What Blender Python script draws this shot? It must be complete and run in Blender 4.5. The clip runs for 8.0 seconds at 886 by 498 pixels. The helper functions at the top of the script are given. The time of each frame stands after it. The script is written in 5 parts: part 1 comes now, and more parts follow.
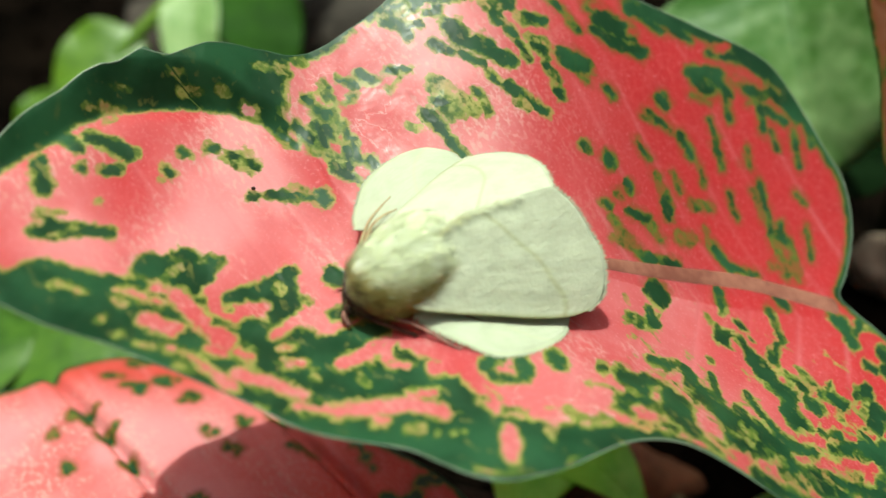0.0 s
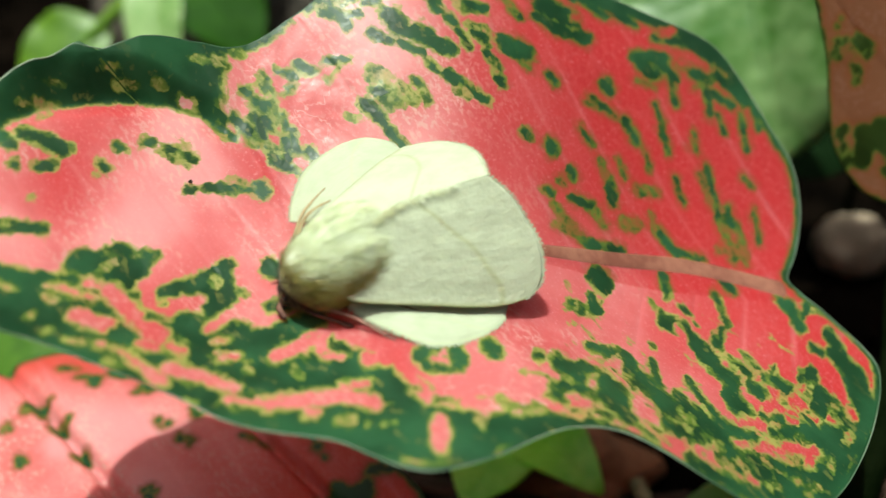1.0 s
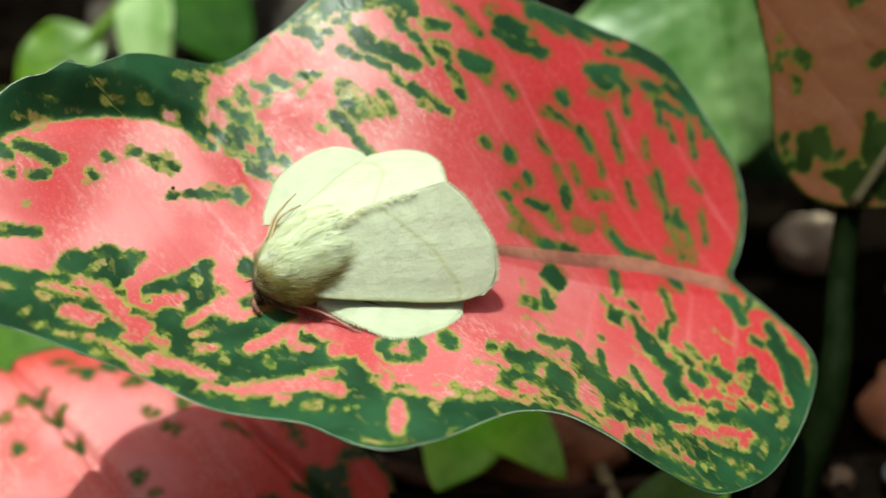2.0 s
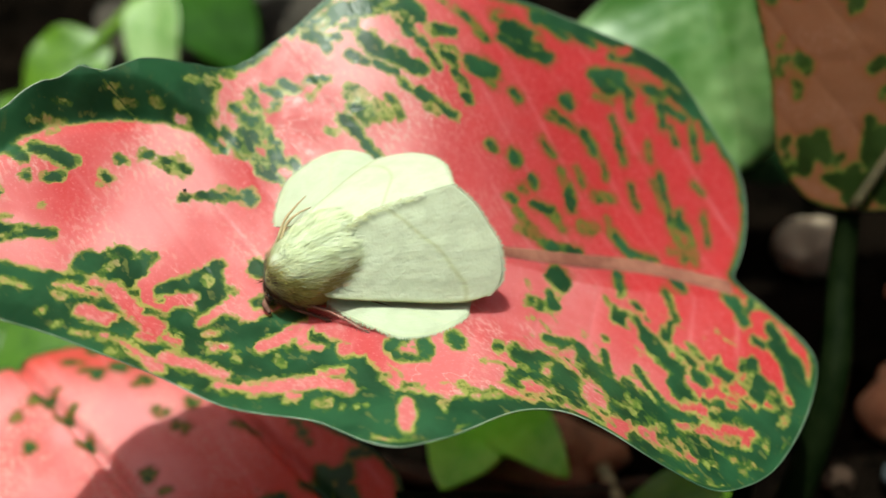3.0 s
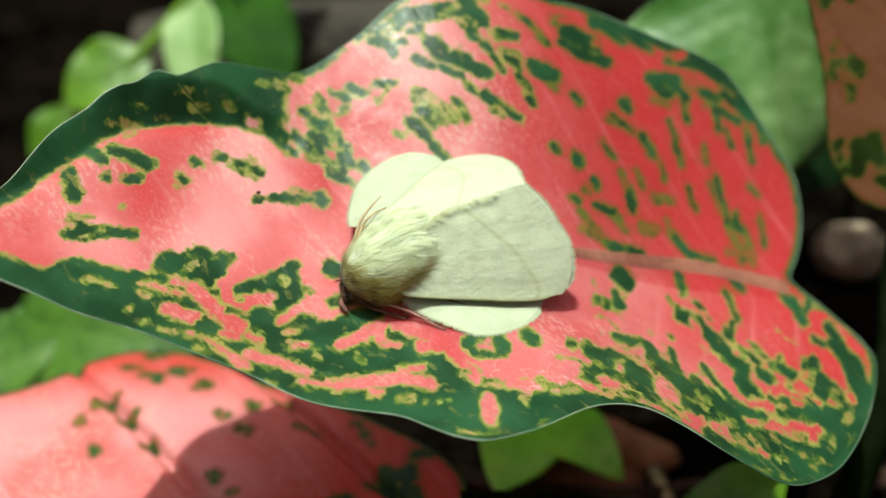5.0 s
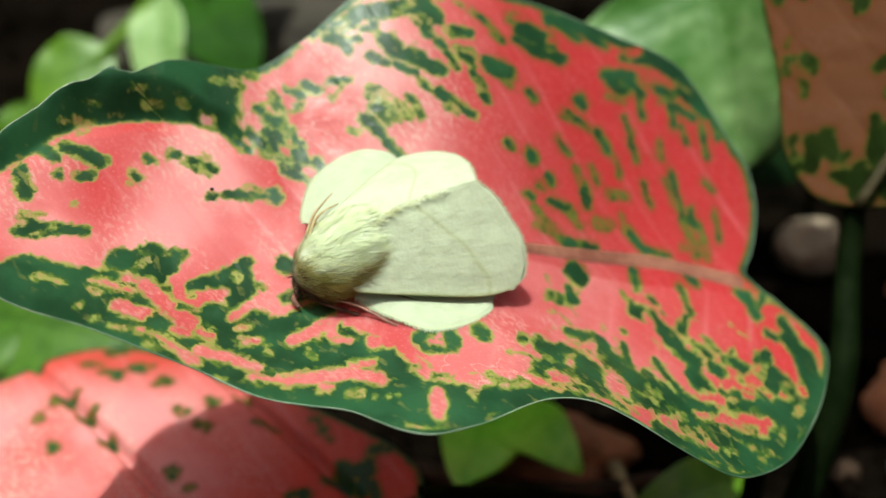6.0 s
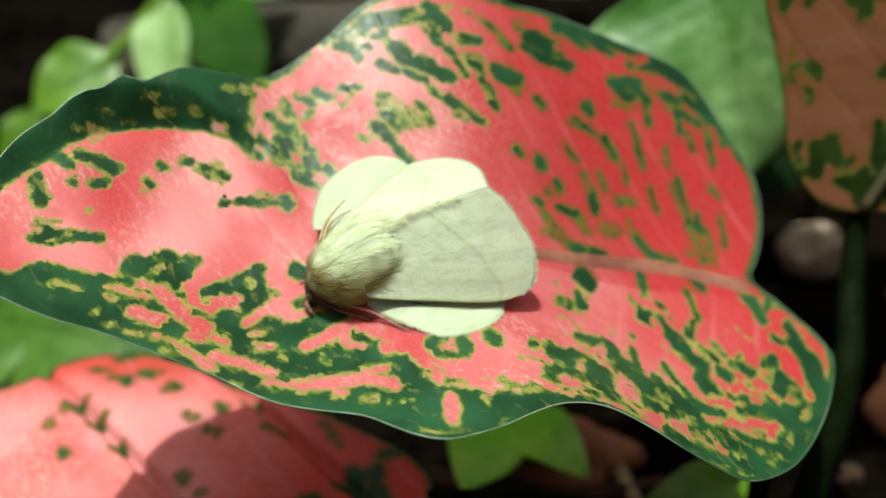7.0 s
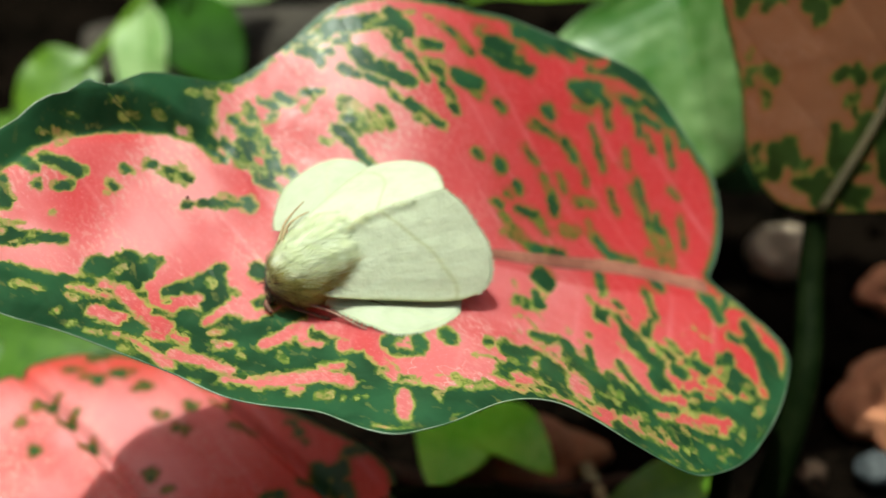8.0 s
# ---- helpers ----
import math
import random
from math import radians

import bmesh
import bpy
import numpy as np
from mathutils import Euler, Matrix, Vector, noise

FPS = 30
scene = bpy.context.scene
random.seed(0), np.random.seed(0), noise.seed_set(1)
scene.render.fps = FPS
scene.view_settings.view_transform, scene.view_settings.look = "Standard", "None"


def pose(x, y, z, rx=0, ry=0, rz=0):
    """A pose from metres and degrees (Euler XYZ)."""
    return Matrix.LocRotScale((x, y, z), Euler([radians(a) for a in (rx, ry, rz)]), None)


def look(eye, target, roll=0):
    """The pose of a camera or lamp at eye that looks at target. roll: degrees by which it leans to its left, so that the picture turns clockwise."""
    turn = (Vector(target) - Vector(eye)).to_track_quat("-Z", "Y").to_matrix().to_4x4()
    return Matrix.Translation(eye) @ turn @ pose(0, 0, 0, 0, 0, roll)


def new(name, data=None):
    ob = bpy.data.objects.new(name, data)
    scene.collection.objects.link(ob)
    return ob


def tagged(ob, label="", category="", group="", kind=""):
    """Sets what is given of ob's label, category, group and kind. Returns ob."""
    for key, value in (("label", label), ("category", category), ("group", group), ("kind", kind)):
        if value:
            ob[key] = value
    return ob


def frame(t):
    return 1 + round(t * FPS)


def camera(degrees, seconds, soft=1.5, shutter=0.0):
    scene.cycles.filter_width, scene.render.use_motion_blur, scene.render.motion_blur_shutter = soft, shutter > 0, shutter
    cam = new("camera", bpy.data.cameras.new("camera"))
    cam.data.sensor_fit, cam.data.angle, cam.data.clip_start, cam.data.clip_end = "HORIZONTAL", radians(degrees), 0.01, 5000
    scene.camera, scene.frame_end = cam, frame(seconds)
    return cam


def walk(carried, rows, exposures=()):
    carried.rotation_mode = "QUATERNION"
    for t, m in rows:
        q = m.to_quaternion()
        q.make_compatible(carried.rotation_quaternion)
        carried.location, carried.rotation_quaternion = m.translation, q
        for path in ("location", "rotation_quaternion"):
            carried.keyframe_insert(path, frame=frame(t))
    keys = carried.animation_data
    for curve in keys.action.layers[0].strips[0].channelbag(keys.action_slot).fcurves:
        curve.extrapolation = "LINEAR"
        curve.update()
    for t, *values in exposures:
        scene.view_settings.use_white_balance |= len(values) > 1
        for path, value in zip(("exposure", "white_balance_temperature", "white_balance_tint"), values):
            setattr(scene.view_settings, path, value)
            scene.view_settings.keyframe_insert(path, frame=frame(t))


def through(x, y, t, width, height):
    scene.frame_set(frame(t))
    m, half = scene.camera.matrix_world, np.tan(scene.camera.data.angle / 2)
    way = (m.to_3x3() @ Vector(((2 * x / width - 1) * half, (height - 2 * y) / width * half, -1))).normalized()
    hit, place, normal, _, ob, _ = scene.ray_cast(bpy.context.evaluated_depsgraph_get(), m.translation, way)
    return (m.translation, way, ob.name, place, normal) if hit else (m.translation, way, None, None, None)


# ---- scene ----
cam = camera(39.31, 8.0, soft=1.5)
cam.data.dof.use_dof = True
cam.data.dof.focus_distance = 0.148
cam.data.dof.aperture_fstop = 14.0
# seconds, eye in metres, turn in degrees
PATH = [
    (0, 0.00248, 0.00075, 0.16637, 50.980, 0.711, 0.808),
    (0.5, 0.00629, 0.00549, 0.16483, 50.680, 0.892, 0.643),
    (1, 0.00967, 0.00130, 0.16705, 50.125, 1.376, 0.265),
    (1.5, 0.01494, -0.00618, 0.17337, 50.106, 1.552, 0.131),
    (3, 0.01365, -0.01049, 0.17652, 50.284, 1.450, 0.154),
    (3.5, 0.01502, -0.01714, 0.17979, 50.711, 1.569, 0.159),
    (4, 0.01037, -0.01904, 0.18098, 51.082, 1.832, -0.083),
    (4.5, 0.00527, -0.01445, 0.17698, 51.241, 1.828, -0.029),
    (4.7, 0.00449, -0.01387, 0.17616, 51.196, 1.853, 0.021),
    (5.8, 0.00626, -0.01369, 0.17690, 51.051, 1.213, -0.699),
    (6, 0.00835, -0.01469, 0.17678, 50.979, 1.342, -0.819),
    (6.5, 0.00742, -0.01450, 0.17755, 50.977, 1.345, -0.931),
    (7, 0.00606, -0.01557, 0.17783, 51.179, 1.227, -1.119),
    (7.5, 0.00803, -0.01758, 0.17891, 51.309, 1.157, -1.124),
    (8, 0.01139, -0.01873, 0.17964, 51.339, 1.232, -1.230),
]
walk(cam, [(t, pose(x, y, z, rx, ry, rz)) for t, x, y, z, rx, ry, rz in PATH], [(0, 0.15, 6300, -7), (8, 0.15, 6300, -7)])

# ---- light: high sun through a gap in the garden, and the open sky ----
SUN = Vector((-0.08, 0.04, 1.0)).normalized()
world = bpy.data.worlds.new("sky")
scene.world = world
world.use_nodes = True
wn = world.node_tree.nodes
sky = wn.new("ShaderNodeTexSky")
sky.sky_type = "NISHITA"
sky.sun_disc = False
sky.air_density, sky.dust_density, sky.ozone_density = 0.4, 6.0, 0.2
sky.sun_elevation = math.asin(SUN.z)
sky.sun_rotation = math.atan2(SUN.x, SUN.y)
world.node_tree.links.new(sky.outputs["Color"], wn["Background"].inputs["Color"])
wn["Background"].inputs["Strength"].default_value = 0.13
sun = new("sun", bpy.data.lights.new("sun", "SUN"))
sun.data.energy, sun.data.angle, sun.data.color = 5.0, radians(0.6), (1.0, 0.96, 0.88)
sun.matrix_world = look(SUN, (0, 0, 0))


# ---- materials ----
def material(name, roughness=0.5):
    m = bpy.data.materials.new(name)
    m.use_nodes = True
    b = m.node_tree.nodes["Principled BSDF"]
    b.inputs["Roughness"].default_value = roughness
    return m, m.node_tree.nodes, m.node_tree.links, b


def math_node(n, l, op, a, b=None, clamp=False):
    q = n.new("ShaderNodeMath")
    q.operation, q.use_clamp = op, clamp
    for k, v in enumerate((a, b)):
        if v is None:
            continue
        if isinstance(v, (int, float)):
            q.inputs[k].default_value = v
        else:
            l.new(v, q.inputs[k])
    return q.outputs[0]


def step_node(n, l, value, lo, hi, a=0.0, b=1.0):
    q = n.new("ShaderNodeMapRange")
    q.interpolation_type = "SMOOTHSTEP"
    l.new(value, q.inputs["Value"])
    for k, v in zip(("From Min", "From Max", "To Min", "To Max"), (lo, hi, a, b)):
        q.inputs[k].default_value = v
    return q.outputs[0]


def mix_node(n, l, fac, a, b):
    q = n.new("ShaderNodeMix")
    q.data_type = "RGBA"
    for k, v in ((0, fac), (6, a), (7, b)):
        if isinstance(v, tuple):
            q.inputs[k].default_value = (*v, 1)
        elif isinstance(v, (int, float)):
            q.inputs[k].default_value = v
        else:
            l.new(v, q.inputs[k])
    return q.outputs[2]


def noise_node(n, l, scale, detail=3.0, stretch=None):
    c = n.new("ShaderNodeTexCoord").outputs["Object"]
    if stretch:
        m = n.new("ShaderNodeMapping")
        m.inputs["Scale"].default_value = stretch
        l.new(c, m.inputs["Vector"])
        c = m.outputs[0]
    q = n.new("ShaderNodeTexNoise")
    q.inputs["Scale"].default_value, q.inputs["Detail"].default_value = scale, detail
    l.new(c, q.inputs["Vector"])
    return q.outputs["Fac"]


def attribute(n, name):
    q = n.new("ShaderNodeAttribute")
    q.attribute_name = name
    return q.outputs["Fac"]


def bump(n, l, shader, height, distance, strength=1.0):
    q = n.new("ShaderNodeBump")
    q.inputs["Distance"].default_value, q.inputs["Strength"].default_value = distance, strength
    l.new(height, q.inputs["Height"])
    l.new(q.outputs[0], shader.inputs["Normal"])


def see_through(m, n, l, shader, colour, share):
    """Light that passes through a thin leaf or wing."""
    t = n.new("ShaderNodeBsdfTranslucent")
    if isinstance(colour, tuple):
        t.inputs["Color"].default_value = (*colour, 1)
    else:
        l.new(colour, t.inputs["Color"])
    x = n.new("ShaderNodeMixShader")
    x.inputs[0].default_value = share
    l.new(shader.outputs[0], x.inputs[1])
    l.new(t.outputs[0], x.inputs[2])
    l.new(x.outputs[0], n["Material Output"].inputs["Surface"])


def blotched_leaf(name, red, pink, green, rim):
    """Red leaf flesh with green blotches (attribute field, in millimetres), yellowish round each, and side veins."""
    m, n, l, b = material(name, 0.36)
    field = attribute(n, "field")
    mid = math_node(n, l, "MULTIPLY", math_node(n, l, "SUBTRACT", noise_node(n, l, 800, 2), 0.5), 0.6)
    coarse = math_node(n, l, "MULTIPLY", math_node(n, l, "SUBTRACT", noise_node(n, l, 420, 2), 0.5), 0.6)
    fine = math_node(n, l, "MULTIPLY", math_node(n, l, "SUBTRACT", noise_node(n, l, 1700, 3), 0.5), 0.5)
    f = math_node(n, l, "ADD", math_node(n, l, "ADD", field, 0.03), math_node(n, l, "ADD", coarse, math_node(n, l, "ADD", mid, fine)))
    # small flecks drawn out along the side veins, where the leaf is busiest
    spin = n.new("ShaderNodeMapping")
    spin.inputs["Rotation"].default_value = (0, 0, radians(48))
    l.new(n.new("ShaderNodeTexCoord").outputs["Object"], spin.inputs["Vector"])
    turn = n.new("ShaderNodeMapping")
    turn.inputs["Scale"].default_value = (0.65, 1.15, 1.0)
    l.new(spin.outputs[0], turn.inputs["Vector"])
    q = n.new("ShaderNodeTexNoise")
    q.inputs["Scale"].default_value, q.inputs["Detail"].default_value = 430, 2.5
    l.new(turn.outputs[0], q.inputs["Vector"])
    busy = attribute(n, "busy")
    fleck = math_node(n, l, "MULTIPLY", math_node(n, l, "SUBTRACT", q.outputs["Fac"], math_node(n, l, "SUBTRACT", 0.90, math_node(n, l, "MULTIPLY", busy, 0.22))), 5.0)
    f = math_node(n, l, "MAXIMUM", f, fleck)
    # the colour changes from cell to cell, so every border is a little stepped
    steps = n.new("ShaderNodeTexVoronoi")
    steps.inputs["Scale"].default_value = 1.0
    big = n.new("ShaderNodeMapping")
    big.inputs["Scale"].default_value = (900, 1700, 1300)
    l.new(spin.outputs[0], big.inputs["Vector"])
    l.new(big.outputs[0], steps.inputs["Vector"])
    cell = n.new("ShaderNodeSeparateColor")
    l.new(steps.outputs["Color"], cell.inputs[0])
    f = math_node(n, l, "ADD", f, math_node(n, l, "MULTIPLY", math_node(n, l, "SUBTRACT", cell.outputs[0], 0.5), 0.20))
    broad = noise_node(n, l, 70, 3)
    grain = noise_node(n, l, 2600, 3)
    vein = attribute(n, "vein")
    wan = math_node(n, l, "MULTIPLY", attribute(n, "pale"), step_node(n, l, broad, 0.36, 0.58, 0.45, 1.0))
    flesh = mix_node(n, l, wan, red, pink)
    flesh = mix_node(n, l, math_node(n, l, "MULTIPLY", vein, step_node(n, l, broad, 0.35, 0.6, 0.05, 0.3)), flesh, pink)
    flesh = mix_node(n, l, step_node(n, l, grain, 0.55, 0.8, 0.0, 0.35), flesh, tuple(min(1, 1.5 * v) for v in pink))
    # pale dusting in thin drawn-out specks, with the leaf's whitish sheen painted in
    thin = n.new("ShaderNodeTexNoise")
    thin.inputs["Scale"].default_value, thin.inputs["Detail"].default_value = 1500, 4.0
    l.new(turn.outputs[0], thin.inputs["Vector"])
    dust_sheen = math_node(n, l, "MULTIPLY", step_node(n, l, thin.outputs["Fac"], 0.48, 0.64, 0.0, 0.85), step_node(n, l, noise_node(n, l, 110, 3), 0.40, 0.60))
    # fine net of paler veinlets
    net = n.new("ShaderNodeTexVoronoi")
    net.feature = "DISTANCE_TO_EDGE"
    net.inputs["Scale"].default_value = 420
    l.new(turn.outputs[0], net.inputs["Vector"])
    flesh = mix_node(n, l, step_node(n, l, net.outputs["Distance"], 0.0, 0.10, 0.06, 0.0), flesh, pink)
    flesh = mix_node(n, l, math_node(n, l, "MULTIPLY", dust_sheen, attribute(n, "pale")), flesh, (0.85, 0.62, 0.58))
    # pale lines where the skin is creased: their glint, painted as colour
    bent = n.new("ShaderNodeTexNoise")
    bent.inputs["Scale"].default_value, bent.inputs["Detail"].default_value = 260, 4.0
    l.new(turn.outputs[0], bent.inputs["Vector"])
    line = math_node(n, l, "ABSOLUTE", math_node(n, l, "SUBTRACT", bent.outputs["Fac"], 0.5))
    crease_glint = math_node(n, l, "MULTIPLY", step_node(n, l, line, 0.0, 0.012, 0.75, 0.0), step_node(n, l, noise_node(n, l, 85, 3), 0.52, 0.64))
    crease_glint = math_node(n, l, "MULTIPLY", crease_glint, step_node(n, l, attribute(n, "pale"), 0.15, 0.45))
    flesh = mix_node(n, l, crease_glint, flesh, (0.92, 0.66, 0.64))
    dark = mix_node(n, l, step_node(n, l, noise_node(n, l, 150, 4), 0.34, 0.68), tuple(0.75 * v for v in green), tuple(1.5 * v for v in green))
    # lime flecks inside the green
    lime = n.new("ShaderNodeTexNoise")
    lime.inputs["Scale"].default_value, lime.inputs["Detail"].default_value = 640, 3.0
    l.new(turn.outputs[0], lime.inputs["Vector"])
    flecked = math_node(n, l, "MULTIPLY", step_node(n, l, lime.outputs["Fac"], 0.60, 0.70, 0.0, 0.8), step_node(n, l, f, 0.5, 1.6, 1.0, 0.15))
    flecked = math_node(n, l, "MULTIPLY", flecked, step_node(n, l, busy, 0.0, 0.3, 0.25, 1.0))
    dark = mix_node(n, l, flecked, dark, tuple(0.5 * v for v in rim))
    # from the flesh inwards: a yellowish rim, a bright green one, then the dark green
    edge = mix_node(n, l, step_node(n, l, noise_node(n, l, 330, 3), 0.38, 0.62), tuple(0.75 * v for v in rim), rim)
    edge = mix_node(n, l, step_node(n, l, busy, 0.0, 0.25, 0.0, 1.0), (0.30, 0.17, 0.05), edge)
    wide = math_node(n, l, "MULTIPLY", step_node(n, l, f, -1.1, -0.2, 0.0, 0.6), step_node(n, l, busy, 0.0, 0.2, 1.0, 0.0))
    flesh = mix_node(n, l, wide, flesh, (0.36, 0.11, 0.04))
    rimmed = math_node(n, l, "MULTIPLY", step_node(n, l, f, -0.40, -0.13), step_node(n, l, noise_node(n, l, 230, 3), 0.36, 0.58, 0.75, 1.0))
    colour = mix_node(n, l, rimmed, flesh, edge)
    inner = mix_node(n, l, step_node(n, l, noise_node(n, l, 480, 3), 0.35, 0.65), (0.05, 0.14, 0.03), (0.18, 0.29, 0.05))
    colour = mix_node(n, l, step_node(n, l, f, -0.12, 0.08), colour, inner)
    colour = mix_node(n, l, step_node(n, l, f, 0.04, 0.34), colour, dark)
    l.new(colour, b.inputs["Base Color"])
    lit = n.new("ShaderNodeGamma")
    lit.inputs["Gamma"].default_value = 0.5
    warm = n.new("ShaderNodeMix")
    warm.data_type, warm.blend_type = "RGBA", "MULTIPLY"
    warm.inputs[0].default_value, warm.inputs[7].default_value = 1.0, (1.0, 0.6, 0.28, 1)
    l.new(colour, warm.inputs[6])
    l.new(warm.outputs[2], lit.inputs["Color"])
    l.new(step_node(n, l, noise_node(n, l, 300, 4), 0.3, 0.7, 0.30, 0.48), b.inputs["Roughness"])
    cells = n.new("ShaderNodeTexVoronoi")
    cells.inputs["Scale"].default_value = 1400
    l.new(n.new("ShaderNodeTexCoord").outputs["Object"], cells.inputs["Vector"])
    h = math_node(n, l, "ADD", math_node(n, l, "MULTIPLY", cells.outputs["Distance"], 0.10), math_node(n, l, "MULTIPLY", vein, -0.40))
    pucker = n.new("ShaderNodeTexNoise")
    pucker.inputs["Scale"].default_value, pucker.inputs["Detail"].default_value = 210, 3.0
    l.new(turn.outputs[0], pucker.inputs["Vector"])
    h = math_node(n, l, "ADD", h, math_node(n, l, "MULTIPLY", pucker.outputs["Fac"], 1.7))
    bump(n, l, b, h, 0.0004, 0.55)
    see_through(m, n, l, b, lit.outputs[0], 0.58)
    b.inputs["Specular IOR Level"].default_value = 0.4
    return m


def plain(name, dark, light, roughness, scale, relief=0.0, through=0.0, stretch=None):
    """Two tones broken up at two scales, with fine relief."""
    m, n, l, b = material(name, roughness)
    a = noise_node(n, l, scale, 3, stretch)
    c = noise_node(n, l, scale * 6, 4, stretch)
    f = math_node(n, l, "ADD", math_node(n, l, "MULTIPLY", a, 0.65), math_node(n, l, "MULTIPLY", c, 0.35))
    colour = mix_node(n, l, step_node(n, l, f, 0.36, 0.64), dark, light)
    l.new(colour, b.inputs["Base Color"])
    if relief:
        bump(n, l, b, c, relief, 0.7)
    if through:
        see_through(m, n, l, b, colour, through)
    return m


RED_LEAF = blotched_leaf("red_blotched_leaf", (0.64, 0.050, 0.060), (0.93, 0.44, 0.48), (0.028, 0.100, 0.042), (0.46, 0.51, 0.14))
# orange tint puts warm light through the upper leaf into the flesh colour
LOW_LEAF = blotched_leaf("orange_red_leaf", (0.72, 0.070, 0.040), (0.93, 0.45, 0.50), (0.030, 0.105, 0.045), (0.46, 0.46, 0.18))
DULL_LEAF = blotched_leaf("dull_brown_red_leaf", (0.34, 0.15, 0.080), (0.42, 0.21, 0.12), (0.035, 0.065, 0.014), (0.20, 0.16, 0.05))
RIB = plain("leaf_rib", (0.20, 0.070, 0.048), (0.31, 0.130, 0.088), 0.45, 150, 0.0002, 0.2)
# rib colour darkened to carry the shade in which its leaf hangs
DULL_RIB = plain("dull_leaf_rib", (0.028, 0.024, 0.007), (0.055, 0.042, 0.014), 0.6, 150, 0.0002)
# margin lightened in colour for the light its thickness catches
EDGE = plain("leaf_margin", (0.045, 0.10, 0.05), (0.24, 0.30, 0.21), 0.4, 45)
# stalk green cut to near black: shade beside the plant, held in the colour
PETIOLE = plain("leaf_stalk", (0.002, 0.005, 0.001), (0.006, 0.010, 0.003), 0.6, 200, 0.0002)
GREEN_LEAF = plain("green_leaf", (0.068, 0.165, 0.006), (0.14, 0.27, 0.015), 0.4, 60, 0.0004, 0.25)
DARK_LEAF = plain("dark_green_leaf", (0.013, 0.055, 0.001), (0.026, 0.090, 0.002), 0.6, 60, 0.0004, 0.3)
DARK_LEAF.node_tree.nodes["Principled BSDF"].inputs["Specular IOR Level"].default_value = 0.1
PALE_LEAF = plain("pale_green_leaf", (0.042, 0.140, 0.013), (0.21, 0.34, 0.13), 0.40, 40, 0.0005, 0.2)
# seedling green brightened: sunlight missing under the large leaf is put into the colour
BRIGHTENED_LEAF = plain("brightened_green_leaf", (0.20, 0.58, 0.03), (0.34, 0.72, 0.07), 0.4, 90, 0.0004, 0.45)
# green darkened so that the colour carries the shade on this weed
DIMMED_LEAF = plain("dimmed_green_leaf", (0.028, 0.085, 0.006), (0.075, 0.165, 0.014), 0.45, 60, 0.0004, 0.25)
# near-black leaf green; deep shade is painted in as colour
SHADE_GREEN = plain("shade_green_leaf", (0.004, 0.013, 0.003), (0.009, 0.026, 0.007), 0.6, 60, 0.0004)
# paler copy of the weed green, with full sun put into the colour
SUN_PALE_LEAF = plain("sun_pale_leaf", (0.18, 0.32, 0.09), (0.34, 0.48, 0.20), 0.35, 60, 0.0004, 0.25)
# near-black soil: the shade over the bed is put into its colour
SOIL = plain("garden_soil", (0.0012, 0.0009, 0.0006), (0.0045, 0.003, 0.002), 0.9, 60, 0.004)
STONE = plain("pinkish_stone", (0.23, 0.175, 0.125), (0.39, 0.305, 0.22), 0.75, 160, 0.0008)
BRICK = plain("terracotta", (0.32, 0.12, 0.06), (0.54, 0.23, 0.12), 0.85, 120, 0.0008)
SHADE_GREEN.node_tree.nodes["Principled BSDF"].inputs["Specular IOR Level"].default_value = 0.05
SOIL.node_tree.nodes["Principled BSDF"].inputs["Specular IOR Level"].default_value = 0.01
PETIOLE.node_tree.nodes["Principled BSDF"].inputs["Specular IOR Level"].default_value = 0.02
CLAY = plain("brown_terracotta", (0.10, 0.036, 0.015), (0.18, 0.072, 0.032), 0.9, 120, 0.0008)
UMBER = plain("dark_stone", (0.02, 0.012, 0.008), (0.05, 0.03, 0.02), 0.8, 160, 0.0008)
BARK = plain("grey_bark", (0.020, 0.016, 0.011), (0.048, 0.038, 0.027), 0.9, 70, 0.002)
STRAW = plain("dry_stalk", (0.16, 0.14, 0.07), (0.30, 0.26, 0.14), 0.8, 200, 0.0004)
UMBER.node_tree.nodes["Principled BSDF"].inputs["Specular IOR Level"].default_value = 0.1
# dark surface for the unseen walls added to dim the leaf's reflections
WALL = plain("dark_added_wall", (0.02, 0.025, 0.015), (0.05, 0.055, 0.035), 0.9, 12, 0.003)
SLATE = plain("grey_stone", (0.02, 0.026, 0.03), (0.05, 0.058, 0.065), 0.6, 160, 0.0006)


